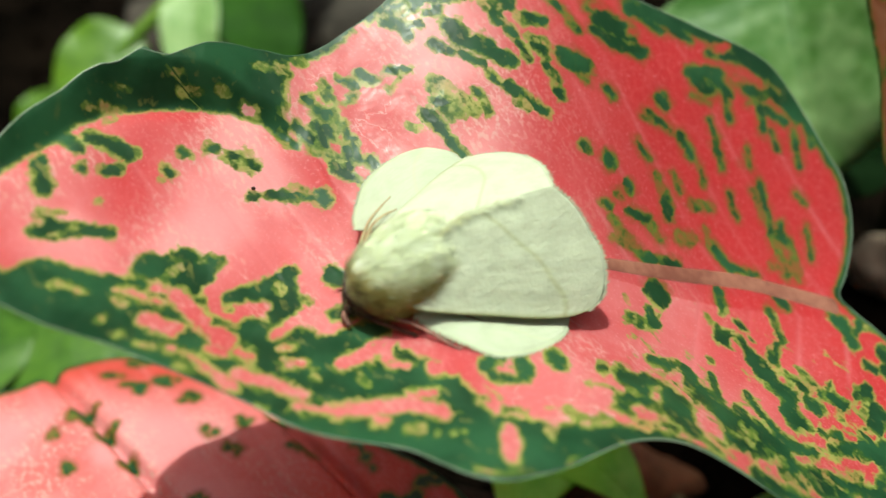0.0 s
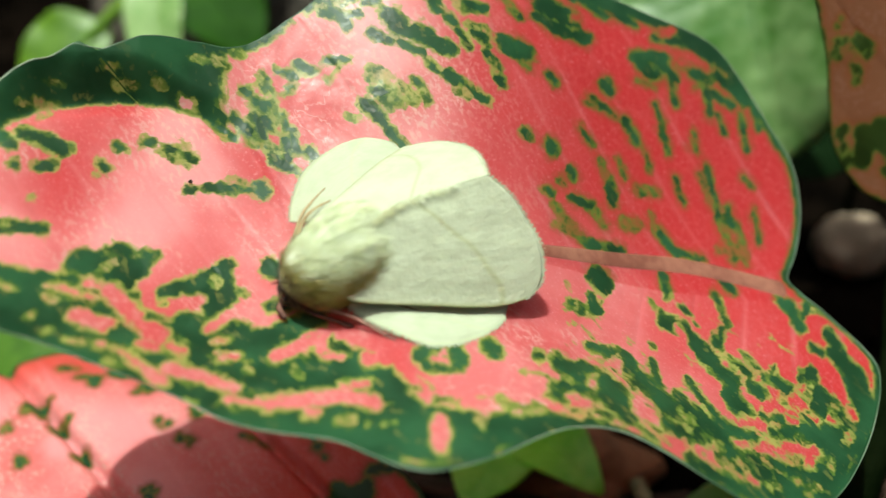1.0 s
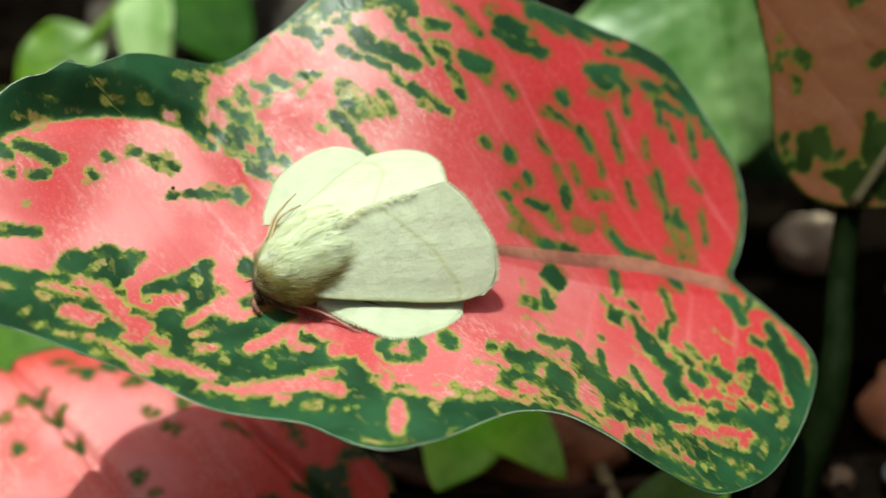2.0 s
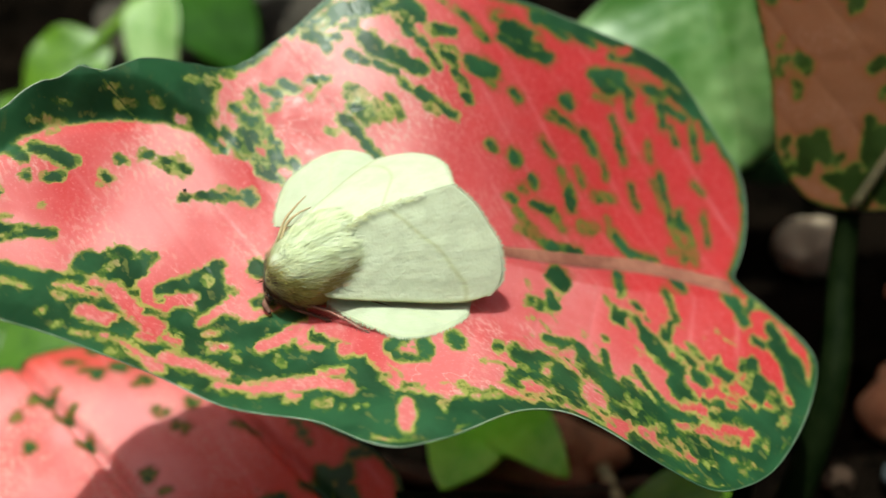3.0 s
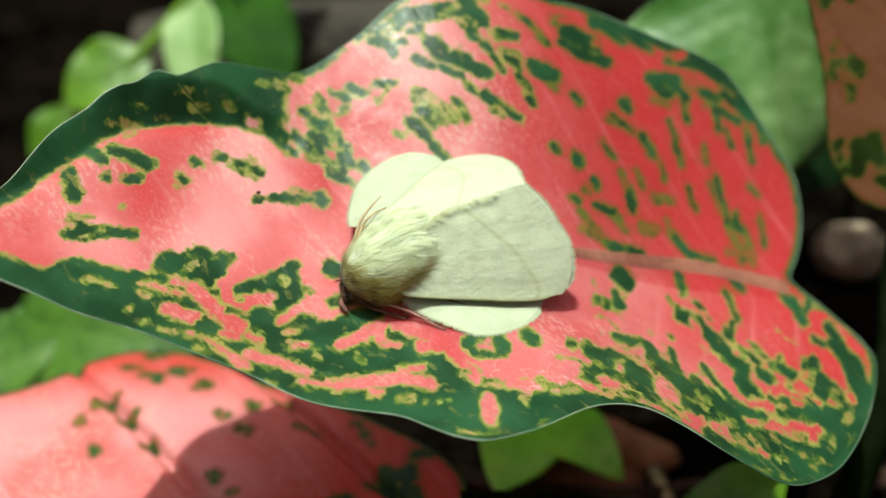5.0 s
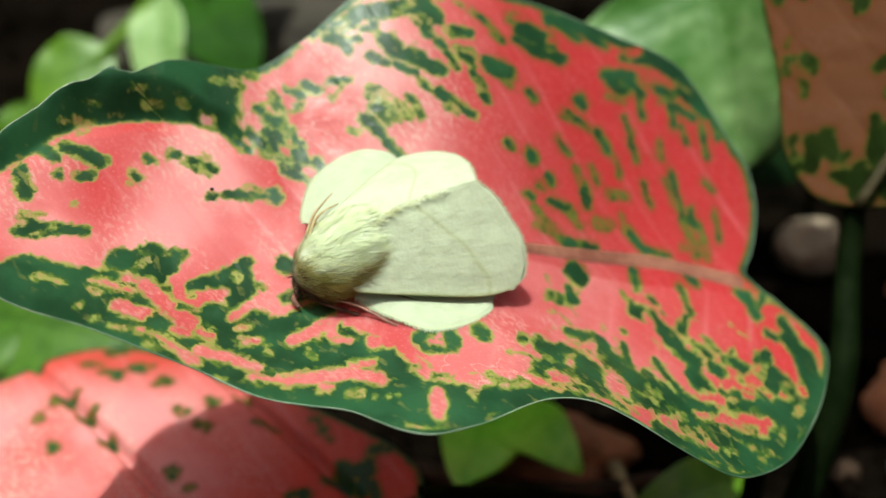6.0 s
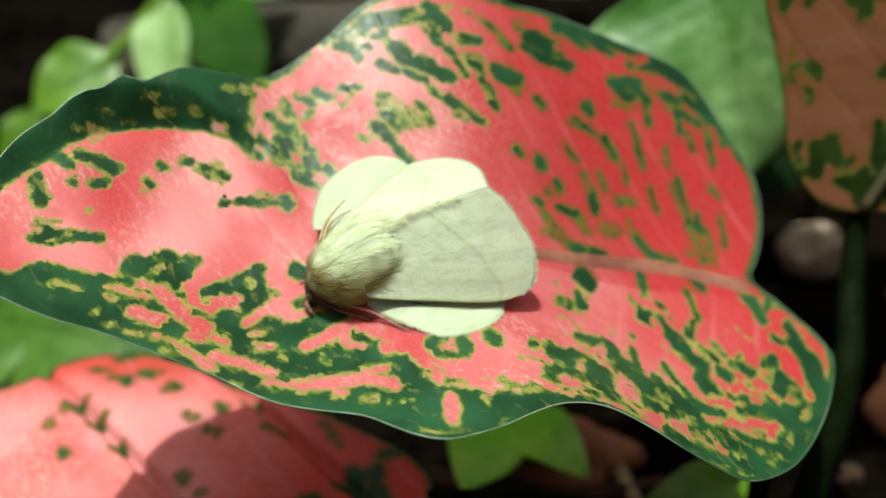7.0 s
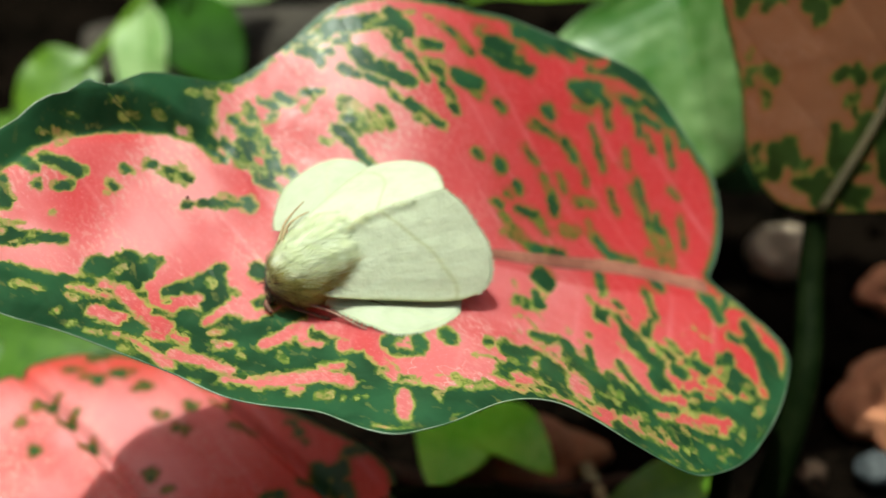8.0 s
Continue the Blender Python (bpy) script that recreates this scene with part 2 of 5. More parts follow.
def wing_material(name, pale, shade, line):
    """Scaled wing: powdery, ribbed along the veins, one darker line across it."""
    m, n, l, b = material(name, 0.75)
    across, along = attribute(n, "across"), attribute(n, "along")
    both = n.new("ShaderNodeCombineXYZ")
    l.new(math_node(n, l, "MULTIPLY", along, 5.0), both.inputs[0])
    l.new(math_node(n, l, "MULTIPLY", across, 34.0), both.inputs[1])
    streak = n.new("ShaderNodeTexNoise")
    streak.inputs["Scale"].default_value, streak.inputs["Detail"].default_value = 1.0, 4.0
    l.new(both.outputs[0], streak.inputs["Vector"])
    f = streak.outputs["Fac"]
    speck = noise_node(n, l, 3200, 2)
    colour = mix_node(n, l, step_node(n, l, f, 0.35, 0.7), pale, shade)
    colour = mix_node(n, l, step_node(n, l, noise_node(n, l, 420, 4), 0.42, 0.66, 0.0, 0.5), colour, tuple(0.82 * v for v in shade))
    colour = mix_node(n, l, step_node(n, l, speck, 0.6, 0.78, 0.0, 0.3), colour, line)
    wob = math_node(n, l, "MULTIPLY", math_node(n, l, "SUBTRACT", noise_node(n, l, 250, 2), 0.5), 0.04)
    curve = math_node(n, l, "ADD", math_node(n, l, "SUBTRACT", along, math_node(n, l, "MULTIPLY", across, -0.42)), wob)
    band = math_node(n, l, "ABSOLUTE", math_node(n, l, "SUBTRACT", curve, 0.85))
    colour = mix_node(n, l, step_node(n, l, band, 0.0, 0.026, 0.45, 0.0), colour, line)
    edge = step_node(n, l, across, 0.0, 0.06, 0.7, 0.0)
    colour = mix_node(n, l, edge, colour, line)
    l.new(colour, b.inputs["Base Color"])
    b.inputs["Sheen Weight"].default_value = 0.25
    rib = n.new("ShaderNodeMath")
    rib.operation = "SINE"
    l.new(math_node(n, l, "MULTIPLY", math_node(n, l, "ADD", across, math_node(n, l, "MULTIPLY", wob, 0.5)), 62.0), rib.inputs[0])
    soft = math_node(n, l, "ADD", math_node(n, l, "MULTIPLY", noise_node(n, l, 560, 3), 1.3), noise_node(n, l, 1700, 3))
    h = math_node(n, l, "ADD", math_node(n, l, "MULTIPLY", rib.outputs[0], 0.02), math_node(n, l, "ADD", math_node(n, l, "MULTIPLY", f, 0.3), soft))
    bump(n, l, b, h, 0.00027, 0.5)
    see_through(m, n, l, b, pale, 0.28)
    return m


WING = wing_material("pale_green_wing", (0.615, 0.665, 0.50), (0.585, 0.63, 0.45), (0.38, 0.40, 0.14))
HINDWING = wing_material("pale_yellow_wing", (0.545, 0.60, 0.45), (0.51, 0.565, 0.39), (0.56, 0.63, 0.36))


def fur_material():
    m, n, l, b = material("moth_fur", 0.8)
    tone = attribute(n, "tone")
    f = noise_node(n, l, 500, 3)
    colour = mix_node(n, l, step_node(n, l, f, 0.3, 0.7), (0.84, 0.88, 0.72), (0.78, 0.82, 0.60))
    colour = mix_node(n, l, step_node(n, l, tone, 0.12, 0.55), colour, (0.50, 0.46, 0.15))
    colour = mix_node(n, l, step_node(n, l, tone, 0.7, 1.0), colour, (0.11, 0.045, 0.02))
    l.new(colour, b.inputs["Base Color"])
    b.inputs["Sheen Weight"].default_value = 0.2
    bump(n, l, b, noise_node(n, l, 2600, 3, (0.3, 1, 1)), 0.00025, 0.5)
    see_through(m, n, l, b, colour, 0.5)
    return m


FUR = fur_material()
ANTENNA = plain("moth_antenna", (0.32, 0.22, 0.11), (0.45, 0.36, 0.20), 0.7, 900)
LEG = plain("moth_leg", (0.30, 0.11, 0.09), (0.52, 0.31, 0.25), 0.7, 900)
LEG_DARK = plain("moth_underleg", (0.08, 0.03, 0.02), (0.20, 0.09, 0.06), 0.8, 900)
EYE = plain("moth_eye", (0.012, 0.006, 0.004), (0.03, 0.015, 0.01), 0.25, 900)
# heights of the control net of the large leaf, row by row towards the far side, in millimetres
NET_NEAR = [
    [105.6, 101.0, 96.8, 93.0, 89.1, 84.6, 81.0, 78.1, 72.3, 63.3, 53.5, 44.1, 35.1],
    [106.3, 100.8, 95.4, 90.6, 86.0, 79.7, 77.0, 76.5, 70.7, 60.5, 51.3, 43.1, 35.1],
    [107.5, 101.1, 94.5, 87.9, 81.7, 74.2, 74.4, 74.3, 67.8, 56.8, 49.7, 42.9, 35.6],
    [109.6, 102.7, 95.3, 87.0, 78.0, 72.5, 74.6, 70.3, 62.6, 56.1, 51.0, 44.0, 36.8],
    [112.4, 105.9, 99.0, 91.5, 82.7, 76.4, 76.4, 69.2, 58.6, 55.6, 50.2, 44.3, 38.7],
]
NET_FAR = [
    [115.9, 110.0, 104.1, 98.2, 90.5, 84.2, 86.4, 80.6, 65.5, 55.4, 50.3, 46.9, 43.2],
    [119.9, 114.3, 108.7, 102.8, 96.3, 93.7, 95.3, 88.6, 75.5, 67.0, 61.7, 56.5, 51.7],
    [124.1, 119.0, 113.8, 108.7, 104.3, 101.9, 100.0, 93.7, 85.8, 81.8, 76.6, 69.7, 63.4],
    [128.7, 124.0, 119.4, 115.3, 111.8, 109.0, 106.0, 101.5, 96.9, 93.4, 88.8, 82.6, 76.2],
    [133.4, 129.2, 125.3, 121.8, 118.8, 116.0, 113.1, 110.2, 107.4, 104.4, 100.4, 95.2, 89.2],
]
MARGIN_FAR = [
    (-45.4, 112.4), (-43.9, 114.8), (-40.5, 119.2), (-36.7, 121.8),
    (-34.3, 124.5), (-33.3, 124.6), (-32.1, 124.7), (-29.1, 127.3),
    (-25.9, 130.0), (-22.3, 131.9), (-19.1, 132.9), (-15.4, 135.2),
    (-12.4, 137.6), (-9.2, 140.0), (-3.7, 144.8), (1.2, 147.2),
    (10.2, 149.9), (17.7, 151.9), (23.8, 153.7), (30.9, 154.3),
    (36.3, 154.2), (40.9, 154.0), (45.0, 153.2), (48.1, 151.1),
    (50.8, 148.7), (53.4, 146.1), (55.6, 143.9), (56.6, 140.5),
    (56.3, 136.8), (55.1, 132.9), (53.6, 129.6), (55.4, 127.7),
]
MARGIN_NEAR = [
    (58.6, 125.3), (63.1, 120.5), (63.8, 115.8), (59.6, 105.0),
    (53.3, 94.4), (47.4, 88.2), (42.1, 84.8), (35.6, 85.6),
    (30.1, 87.6), (25.2, 88.4), (19.6, 86.1), (12.9, 80.5),
    (9.1, 78.4), (6.0, 77.4), (2.8, 78.1), (0.1, 79.6),
    (-3.9, 81.6), (-12.9, 82.3), (-19.6, 84.8), (-25.9, 86.1),
    (-32.0, 87.1), (-37.8, 87.2), (-43.0, 88.4), (-48.2, 89.2),
    (-52.0, 89.9), (-55.4, 91.2), (-53.9, 94.3), (-51.7, 99.2), (-49.2, 103.9), (-47.2, 108.5),
]
GREEN_FAR_A = [
    (-7.2, 139.3, -2.8, 142.2, 1.2), (-2.8, 142.3, 4.5, 144.0, 1.2), (-4.7, 138.4, -3.5, 138.7, 0.6), (0.5, 138.8, 1.7, 137.4, 1.2),
    (1.3, 137.0, 5.3, 137.1, 0.9), (4.5, 136.5, 8.1, 135.9, 0.9), (5.3, 145.0, 7.7, 143.3, 1.2), (10.1, 142.3, 12.2, 142.7, 0.8),
    (8.1, 139.8, 8.5, 139.5, 0.7), (10.9, 139.4, 12.9, 138.6, 0.6), (15.0, 139.8, 17.4, 140.0, 1.2), (13.7, 136.0, 14.5, 134.4, 0.6),
    (16.6, 140.8, 18.3, 140.0, 0.7), (7.7, 132.9, 9.6, 132.0, 0.8), (10.0, 132.3, 12.6, 131.6, 0.5), (3.7, 131.4, 4.5, 130.7, 0.5),
    (5.1, 129.3, 4.5, 130.3, 0.4), (-0.6, 132.0, 0.6, 131.3, 0.6),
]
GREEN_FAR_B = [
    (-0.2, 130.2, 1.4, 129.6, 0.6), (-2.5, 128.4, -0.6, 126.9, 0.8), (-0.6, 126.8, 2.3, 123.9, 0.5), (17.2, 130.5, 17.6, 130.2, 0.6),
    (20.5, 131.1, 20.9, 130.6, 0.8), (20.8, 139.5, 21.7, 139.1, 0.5), (28.7, 143.5, 29.2, 142.9, 0.8), (26.6, 140.6, 29.5, 140.1, 0.4),
    (20.2, 148.3, 24.1, 148.7, 1.3), (21.8, 146.2, 26.2, 147.4, 0.9), (18.7, 149.0, 21.9, 149.1, 0.8), (24.7, 152.3, 31.8, 153.8, 1.2),
    (15.7, 145.4, 16.9, 144.5, 0.5), (12.5, 146.5, 15.3, 145.8, 0.4), (-10.6, 132.7, -9.0, 132.0, 0.6), (-7.4, 133.1, -4.6, 133.2, 0.4),
    (-9.1, 122.8, -8.6, 122.3, 0.7), (33.4, 148.7, 37.5, 150.0, 0.9),
]
GREEN_FAR_C = [
    (37.0, 149.3, 38.8, 148.4, 0.8), (38.3, 147.7, 38.9, 145.4, 0.5), (34.2, 148.2, 36.0, 147.7, 0.9), (41.4, 149.6, 44.0, 149.5, 0.7),
    (43.4, 149.1, 44.0, 145.9, 0.5), (47.1, 150.0, 49.1, 148.7, 1.0), (44.3, 148.4, 47.0, 147.7, 0.6), (48.4, 147.1, 49.2, 143.6, 0.4),
    (31.2, 140.5, 33.0, 138.7, 0.6), (34.1, 138.3, 34.5, 136.7, 0.3), (28.5, 132.1, 28.9, 129.5, 0.7), (27.6, 133.2, 28.5, 131.3, 0.4),
    (42.9, 140.3, 44.5, 134.9, 0.4), (44.5, 134.7, 45.9, 130.2, 0.6), (45.7, 136.2, 46.2, 134.5, 0.6), (23.2, 129.7, 23.6, 129.3, 0.6),
    (23.5, 126.7, 25.8, 127.1, 0.6), (26.1, 126.5, 27.5, 125.8, 0.5),
]
GREEN_FAR_D = [
    (30.3, 127.6, 31.5, 127.8, 0.5), (24.9, 122.1, 29.4, 123.7, 0.6), (34.9, 129.4, 37.6, 127.4, 0.6), (37.4, 127.4, 41.2, 128.1, 0.5),
    (21.0, 123.8, 25.1, 122.2, 0.3), (19.8, 125.7, 20.4, 125.5, 0.5), (32.7, 133.3, 34.3, 133.7, 0.5), (41.2, 143.3, 41.7, 141.5, 0.3),
    (48.4, 140.5, 49.9, 139.9, 0.3), (32.7, 154.2, 40.9, 153.7, 1.2), (40.9, 153.4, 47.2, 151.9, 1.4), (47.2, 151.4, 51.7, 148.3, 1.0),
    (51.6, 147.8, 54.8, 144.6, 0.4), (-39.0, 114.4, -37.0, 114.6, 0.7), (-37.0, 114.5, -35.0, 114.3, 0.8), (-39.4, 110.2, -39.2, 110.0, 0.5),
    (-36.9, 111.1, -35.9, 111.7, 0.6), (-31.4, 114.4, -30.7, 113.9, 0.4),
]
GREEN_FAR_E = [
    (-30.1, 117.3, -29.4, 117.2, 0.4), (-27.2, 118.7, -26.4, 119.3, 0.5), (-24.7, 119.2, -23.7, 119.4, 0.5), (-23.0, 119.2, -22.2, 119.0, 0.5),
    (-15.5, 127.6, -14.6, 127.5, 0.8), (-14.2, 125.6, -11.9, 125.1, 0.8), (-12.2, 126.8, -11.6, 121.6, 0.5), (-21.4, 126.2, -19.1, 125.2, 0.7),
    (-18.0, 125.3, -16.3, 124.2, 0.7), (-16.4, 124.0, -12.5, 121.5, 0.5), (-12.9, 121.2, -11.6, 120.5, 0.6), (-11.7, 121.0, -9.9, 119.9, 0.3),
    (-16.9, 128.9, -16.4, 128.4, 0.6), (-18.8, 116.7, -17.4, 116.6, 0.5), (-22.3, 115.4, -14.5, 117.7, 0.4), (-14.5, 117.9, -14.0, 117.3, 0.8),
    (-43.3, 109.2, -41.9, 105.9, 0.7), (-13.1, 131.8, -11.3, 131.5, 0.5),
]
GREEN_FAR_F = [
    (-12.0, 129.1, -11.2, 130.1, 0.5), (-40.4, 101.4, -38.5, 101.8, 0.7), (-38.2, 102.6, -35.3, 103.5, 0.6), (-41.8, 99.7, -40.1, 100.3, 0.5),
    (-41.8, 102.5, -39.9, 101.9, 0.4), (-15.2, 131.2, -14.2, 130.0, 0.5), (-28.5, 105.2, -27.2, 105.2, 0.4), (5.3, 133.8, 6.3, 133.1, 0.4),
    (35.8, 144.4, 36.7, 142.9, 0.3), (-39.0, 89.0, -47.0, 90.0, 1.6), (-47.0, 90.0, -55.0, 91.5, 1.4), (-52.0, 97.8, -48.6, 103.9, 1.2),
    (-48.6, 104.0, -46.0, 109.5, 1.4), (-46.0, 109.5, -44.2, 113.2, 1.8),
]
GREEN_FAR_M = [
    (-6.0, 139.2, -4.7, 137.2, 0.6), (-2.7, 139.9, -0.7, 140.8, 0.5), (-1.9, 136.4, 0.5, 135.5, 0.6), (1.7, 135.5, 4.5, 134.7, 0.5),
    (-1.4, 130.2, 0.6, 128.5, 0.6), (1.8, 130.7, 3.3, 129.5, 0.5), (5.3, 142.5, 6.5, 140.3, 0.6), (8.9, 138.7, 10.5, 137.3, 0.5),
    (12.5, 137.3, 14.1, 136.2, 0.5), (19.3, 146.3, 21.8, 145.8, 0.7), (26.8, 152.0, 29.5, 151.8, 0.6), (30.9, 152.6, 33.5, 152.5, 0.7),
    (36.2, 151.9, 39.9, 152.4, 0.6),
]
GREEN_FAR_N = [
    (39.8, 150.2, 42.0, 149.8, 0.5), (44.4, 150.7, 46.6, 149.6, 0.6), (50.3, 148.5, 51.1, 146.4, 0.5), (45.1, 146.3, 45.9, 144.5, 0.3),
    (36.6, 142.2, 37.4, 139.6, 0.3), (24.8, 135.8, 26.5, 134.6, 0.3), (30.0, 135.3, 30.8, 133.4, 0.3), (38.1, 137.0, 39.3, 134.5, 0.3),
    (49.6, 137.1, 50.1, 133.4, 0.3), (-15.7, 126.0, -14.5, 124.0, 0.5), (-11.1, 124.9, -10.6, 123.0, 0.5), (-20.7, 125.1, -17.9, 123.2, 0.5),
    (-42.3, 113.8, -39.9, 112.3, 0.5),
]
GREEN_NEAR_A = [
    (-40.2, 91.2, -33.2, 91.5, 2.9), (-32.9, 90.5, -25.1, 87.9, 2.9), (-25.0, 87.3, -17.9, 85.8, 2.3), (-17.8, 85.2, -8.1, 84.3, 1.8),
    (-8.1, 84.3, 2.5, 82.3, 1.8), (2.4, 83.9, 10.3, 82.1, 2.1), (10.3, 85.4, 16.9, 85.0, 1.6), (16.9, 85.5, 23.9, 89.9, 0.8),
    (-39.9, 94.4, -36.0, 95.4, 1.0), (-36.0, 95.4, -31.6, 97.4, 0.9), (-33.2, 93.7, -26.3, 96.1, 1.5), (-27.8, 94.5, -20.9, 91.3, 1.8),
    (-31.4, 101.3, -26.2, 102.8, 1.2), (-29.6, 103.9, -24.7, 105.8, 0.4), (-27.9, 99.7, -25.5, 104.6, 0.8), (-29.5, 101.4, -26.8, 100.4, 0.9),
    (-17.4, 107.2, -19.1, 105.0, 0.9), (-19.6, 103.8, -22.6, 101.0, 1.0),
]
GREEN_NEAR_B = [
    (-18.0, 104.4, -17.2, 100.7, 1.6), (-20.6, 97.0, -18.6, 96.8, 1.2), (-16.6, 97.0, -11.7, 95.5, 1.5), (-12.5, 96.5, -7.2, 100.4, 1.3),
    (-14.0, 88.9, -7.9, 93.2, 1.8), (-25.8, 98.5, -25.7, 98.4, 0.6), (-12.7, 108.0, -10.7, 106.9, 1.0), (-11.8, 103.0, -10.4, 103.1, 1.0),
    (-20.7, 90.7, -13.1, 91.4, 0.9), (-19.4, 94.0, -18.1, 94.0, 1.1), (-4.5, 97.3, -1.9, 95.9, 0.7), (-1.9, 95.9, -0.9, 92.7, 0.9),
    (-7.8, 92.4, -0.9, 92.5, 1.5), (0.5, 91.4, 4.8, 88.1, 1.5), (4.8, 88.3, 7.5, 89.6, 0.6), (4.5, 95.5, 6.2, 97.0, 0.7),
    (5.3, 93.7, 8.7, 94.1, 0.6), (8.3, 96.6, 9.0, 95.0, 0.7),
]
GREEN_NEAR_C = [
    (11.8, 98.7, 12.9, 97.5, 0.7), (17.3, 98.7, 17.6, 98.6, 0.5), (8.9, 86.4, 10.3, 85.4, 0.8), (25.7, 118.3, 26.9, 117.5, 1.2),
    (24.9, 114.3, 25.4, 112.4, 0.8), (22.2, 112.0, 23.6, 111.8, 0.6), (34.3, 115.5, 37.1, 115.3, 0.8), (37.1, 114.9, 39.0, 113.2, 0.7),
    (38.4, 112.4, 39.8, 110.2, 1.1), (39.4, 110.0, 41.8, 106.9, 0.8), (41.1, 104.7, 41.9, 102.4, 1.1), (41.4, 101.2, 43.0, 101.7, 0.6),
    (23.8, 104.7, 28.1, 105.4, 0.5), (28.1, 105.4, 28.9, 104.0, 0.6), (28.2, 102.5, 30.7, 100.2, 0.8), (19.4, 98.9, 22.2, 96.8, 0.7),
    (22.3, 99.4, 24.5, 100.4, 0.6), (24.8, 97.4, 26.5, 95.4, 1.1),
]
GREEN_NEAR_D = [
    (28.4, 100.0, 30.0, 101.2, 0.6), (15.7, 94.0, 19.2, 93.3, 0.4), (31.3, 98.4, 34.1, 96.7, 1.0), (33.9, 99.8, 35.8, 97.8, 0.8),
    (31.5, 93.5, 36.1, 94.1, 0.7), (35.8, 97.8, 38.6, 96.1, 0.8), (42.4, 111.4, 44.7, 109.8, 0.5), (44.3, 107.2, 45.4, 106.5, 0.7),
    (48.0, 109.8, 49.0, 108.4, 0.7), (53.2, 124.9, 54.0, 121.8, 0.9), (51.9, 125.6, 53.4, 123.9, 0.7), (52.2, 111.7, 53.7, 113.2, 0.8),
    (53.8, 109.0, 54.8, 107.7, 1.2), (52.5, 106.6, 55.9, 107.0, 0.8), (58.0, 122.0, 59.0, 120.0, 0.9), (45.5, 99.6, 50.7, 101.7, 0.7),
    (50.9, 102.6, 54.7, 101.0, 1.5), (46.6, 94.4, 52.8, 95.7, 1.2),
]
GREEN_NEAR_E = [
    (41.2, 88.2, 49.4, 90.5, 1.4), (50.9, 94.5, 58.1, 106.1, 1.7), (59.9, 114.4, 59.8, 107.4, 1.8), (38.2, 93.4, 42.1, 93.2, 0.8),
    (41.9, 91.9, 44.9, 91.7, 0.8), (33.0, 87.9, 35.8, 86.9, 0.7), (35.8, 86.9, 41.0, 86.9, 0.7), (24.3, 94.9, 26.9, 91.8, 0.7),
    (19.9, 94.3, 24.2, 94.2, 0.4), (26.9, 91.8, 29.6, 89.8, 0.4), (46.3, 109.2, 48.5, 112.4, 0.4), (58.3, 118.5, 60.1, 114.4, 1.3),
    (54.8, 123.8, 56.1, 126.4, 0.5), (43.9, 125.9, 45.1, 124.8, 0.6), (35.2, 123.1, 35.6, 120.2, 0.5), (40.9, 115.1, 41.6, 114.2, 0.6),
]
GREEN_NEAR_F = [
    (40.5, 109.5, 44.3, 107.2, 0.3), (44.4, 113.4, 47.1, 109.5, 0.3), (47.6, 109.7, 52.0, 108.7, 0.4), (42.4, 117.5, 40.9, 112.1, 0.4),
    (44.8, 102.5, 47.2, 102.5, 0.5), (48.2, 106.1, 48.9, 104.3, 0.4), (53.8, 112.0, 53.1, 104.8, 0.6), (31.6, 105.8, 32.0, 98.0, 0.5),
    (35.9, 104.8, 38.9, 98.2, 0.4), (34.1, 117.1, 34.5, 115.6, 0.4), (42.3, 123.1, 43.2, 117.8, 0.4), (38.2, 98.2, 40.3, 97.1, 0.6),
    (41.2, 97.5, 43.6, 97.6, 0.5), (44.2, 94.6, 46.8, 93.7, 0.6), (37.2, 91.5, 39.3, 90.6, 0.5), (17.1, 93.0, 19.8, 91.6, 0.5),
    (54.7, 118.4, 56.4, 117.8, 0.5),
]
RED_NEAR_A = [
    (-33.2, 96.3, -28.9, 96.6, 0.5), (-30.0, 93.1, -27.1, 92.8, 0.8), (-28.0, 98.5, -25.7, 96.5, 0.9), (-25.7, 96.5, -22.0, 93.8, 0.9),
    (-21.2, 93.0, -19.5, 92.7, 0.6), (-23.8, 91.9, -22.2, 91.6, 0.5), (-21.7, 99.6, -19.6, 101.1, 0.9), (-24.3, 98.3, -22.4, 99.9, 0.4),
    (-17.8, 97.7, -15.2, 101.6, 0.8), (-15.2, 101.6, -11.7, 105.2, 1.1), (-13.5, 99.4, -11.5, 101.0, 0.6), (-16.0, 93.1, -14.5, 93.9, 0.5),
    (-17.2, 95.6, -15.7, 96.2, 0.4), (-27.0, 89.6, -24.3, 89.6, 0.4), (-24.2, 89.2, -20.1, 86.2, 0.5), (-20.6, 89.2, -17.3, 89.0, 0.7),
    (-17.3, 89.0, -13.9, 88.3, 0.6), (-14.7, 86.1, -10.4, 86.5, 0.5),
]
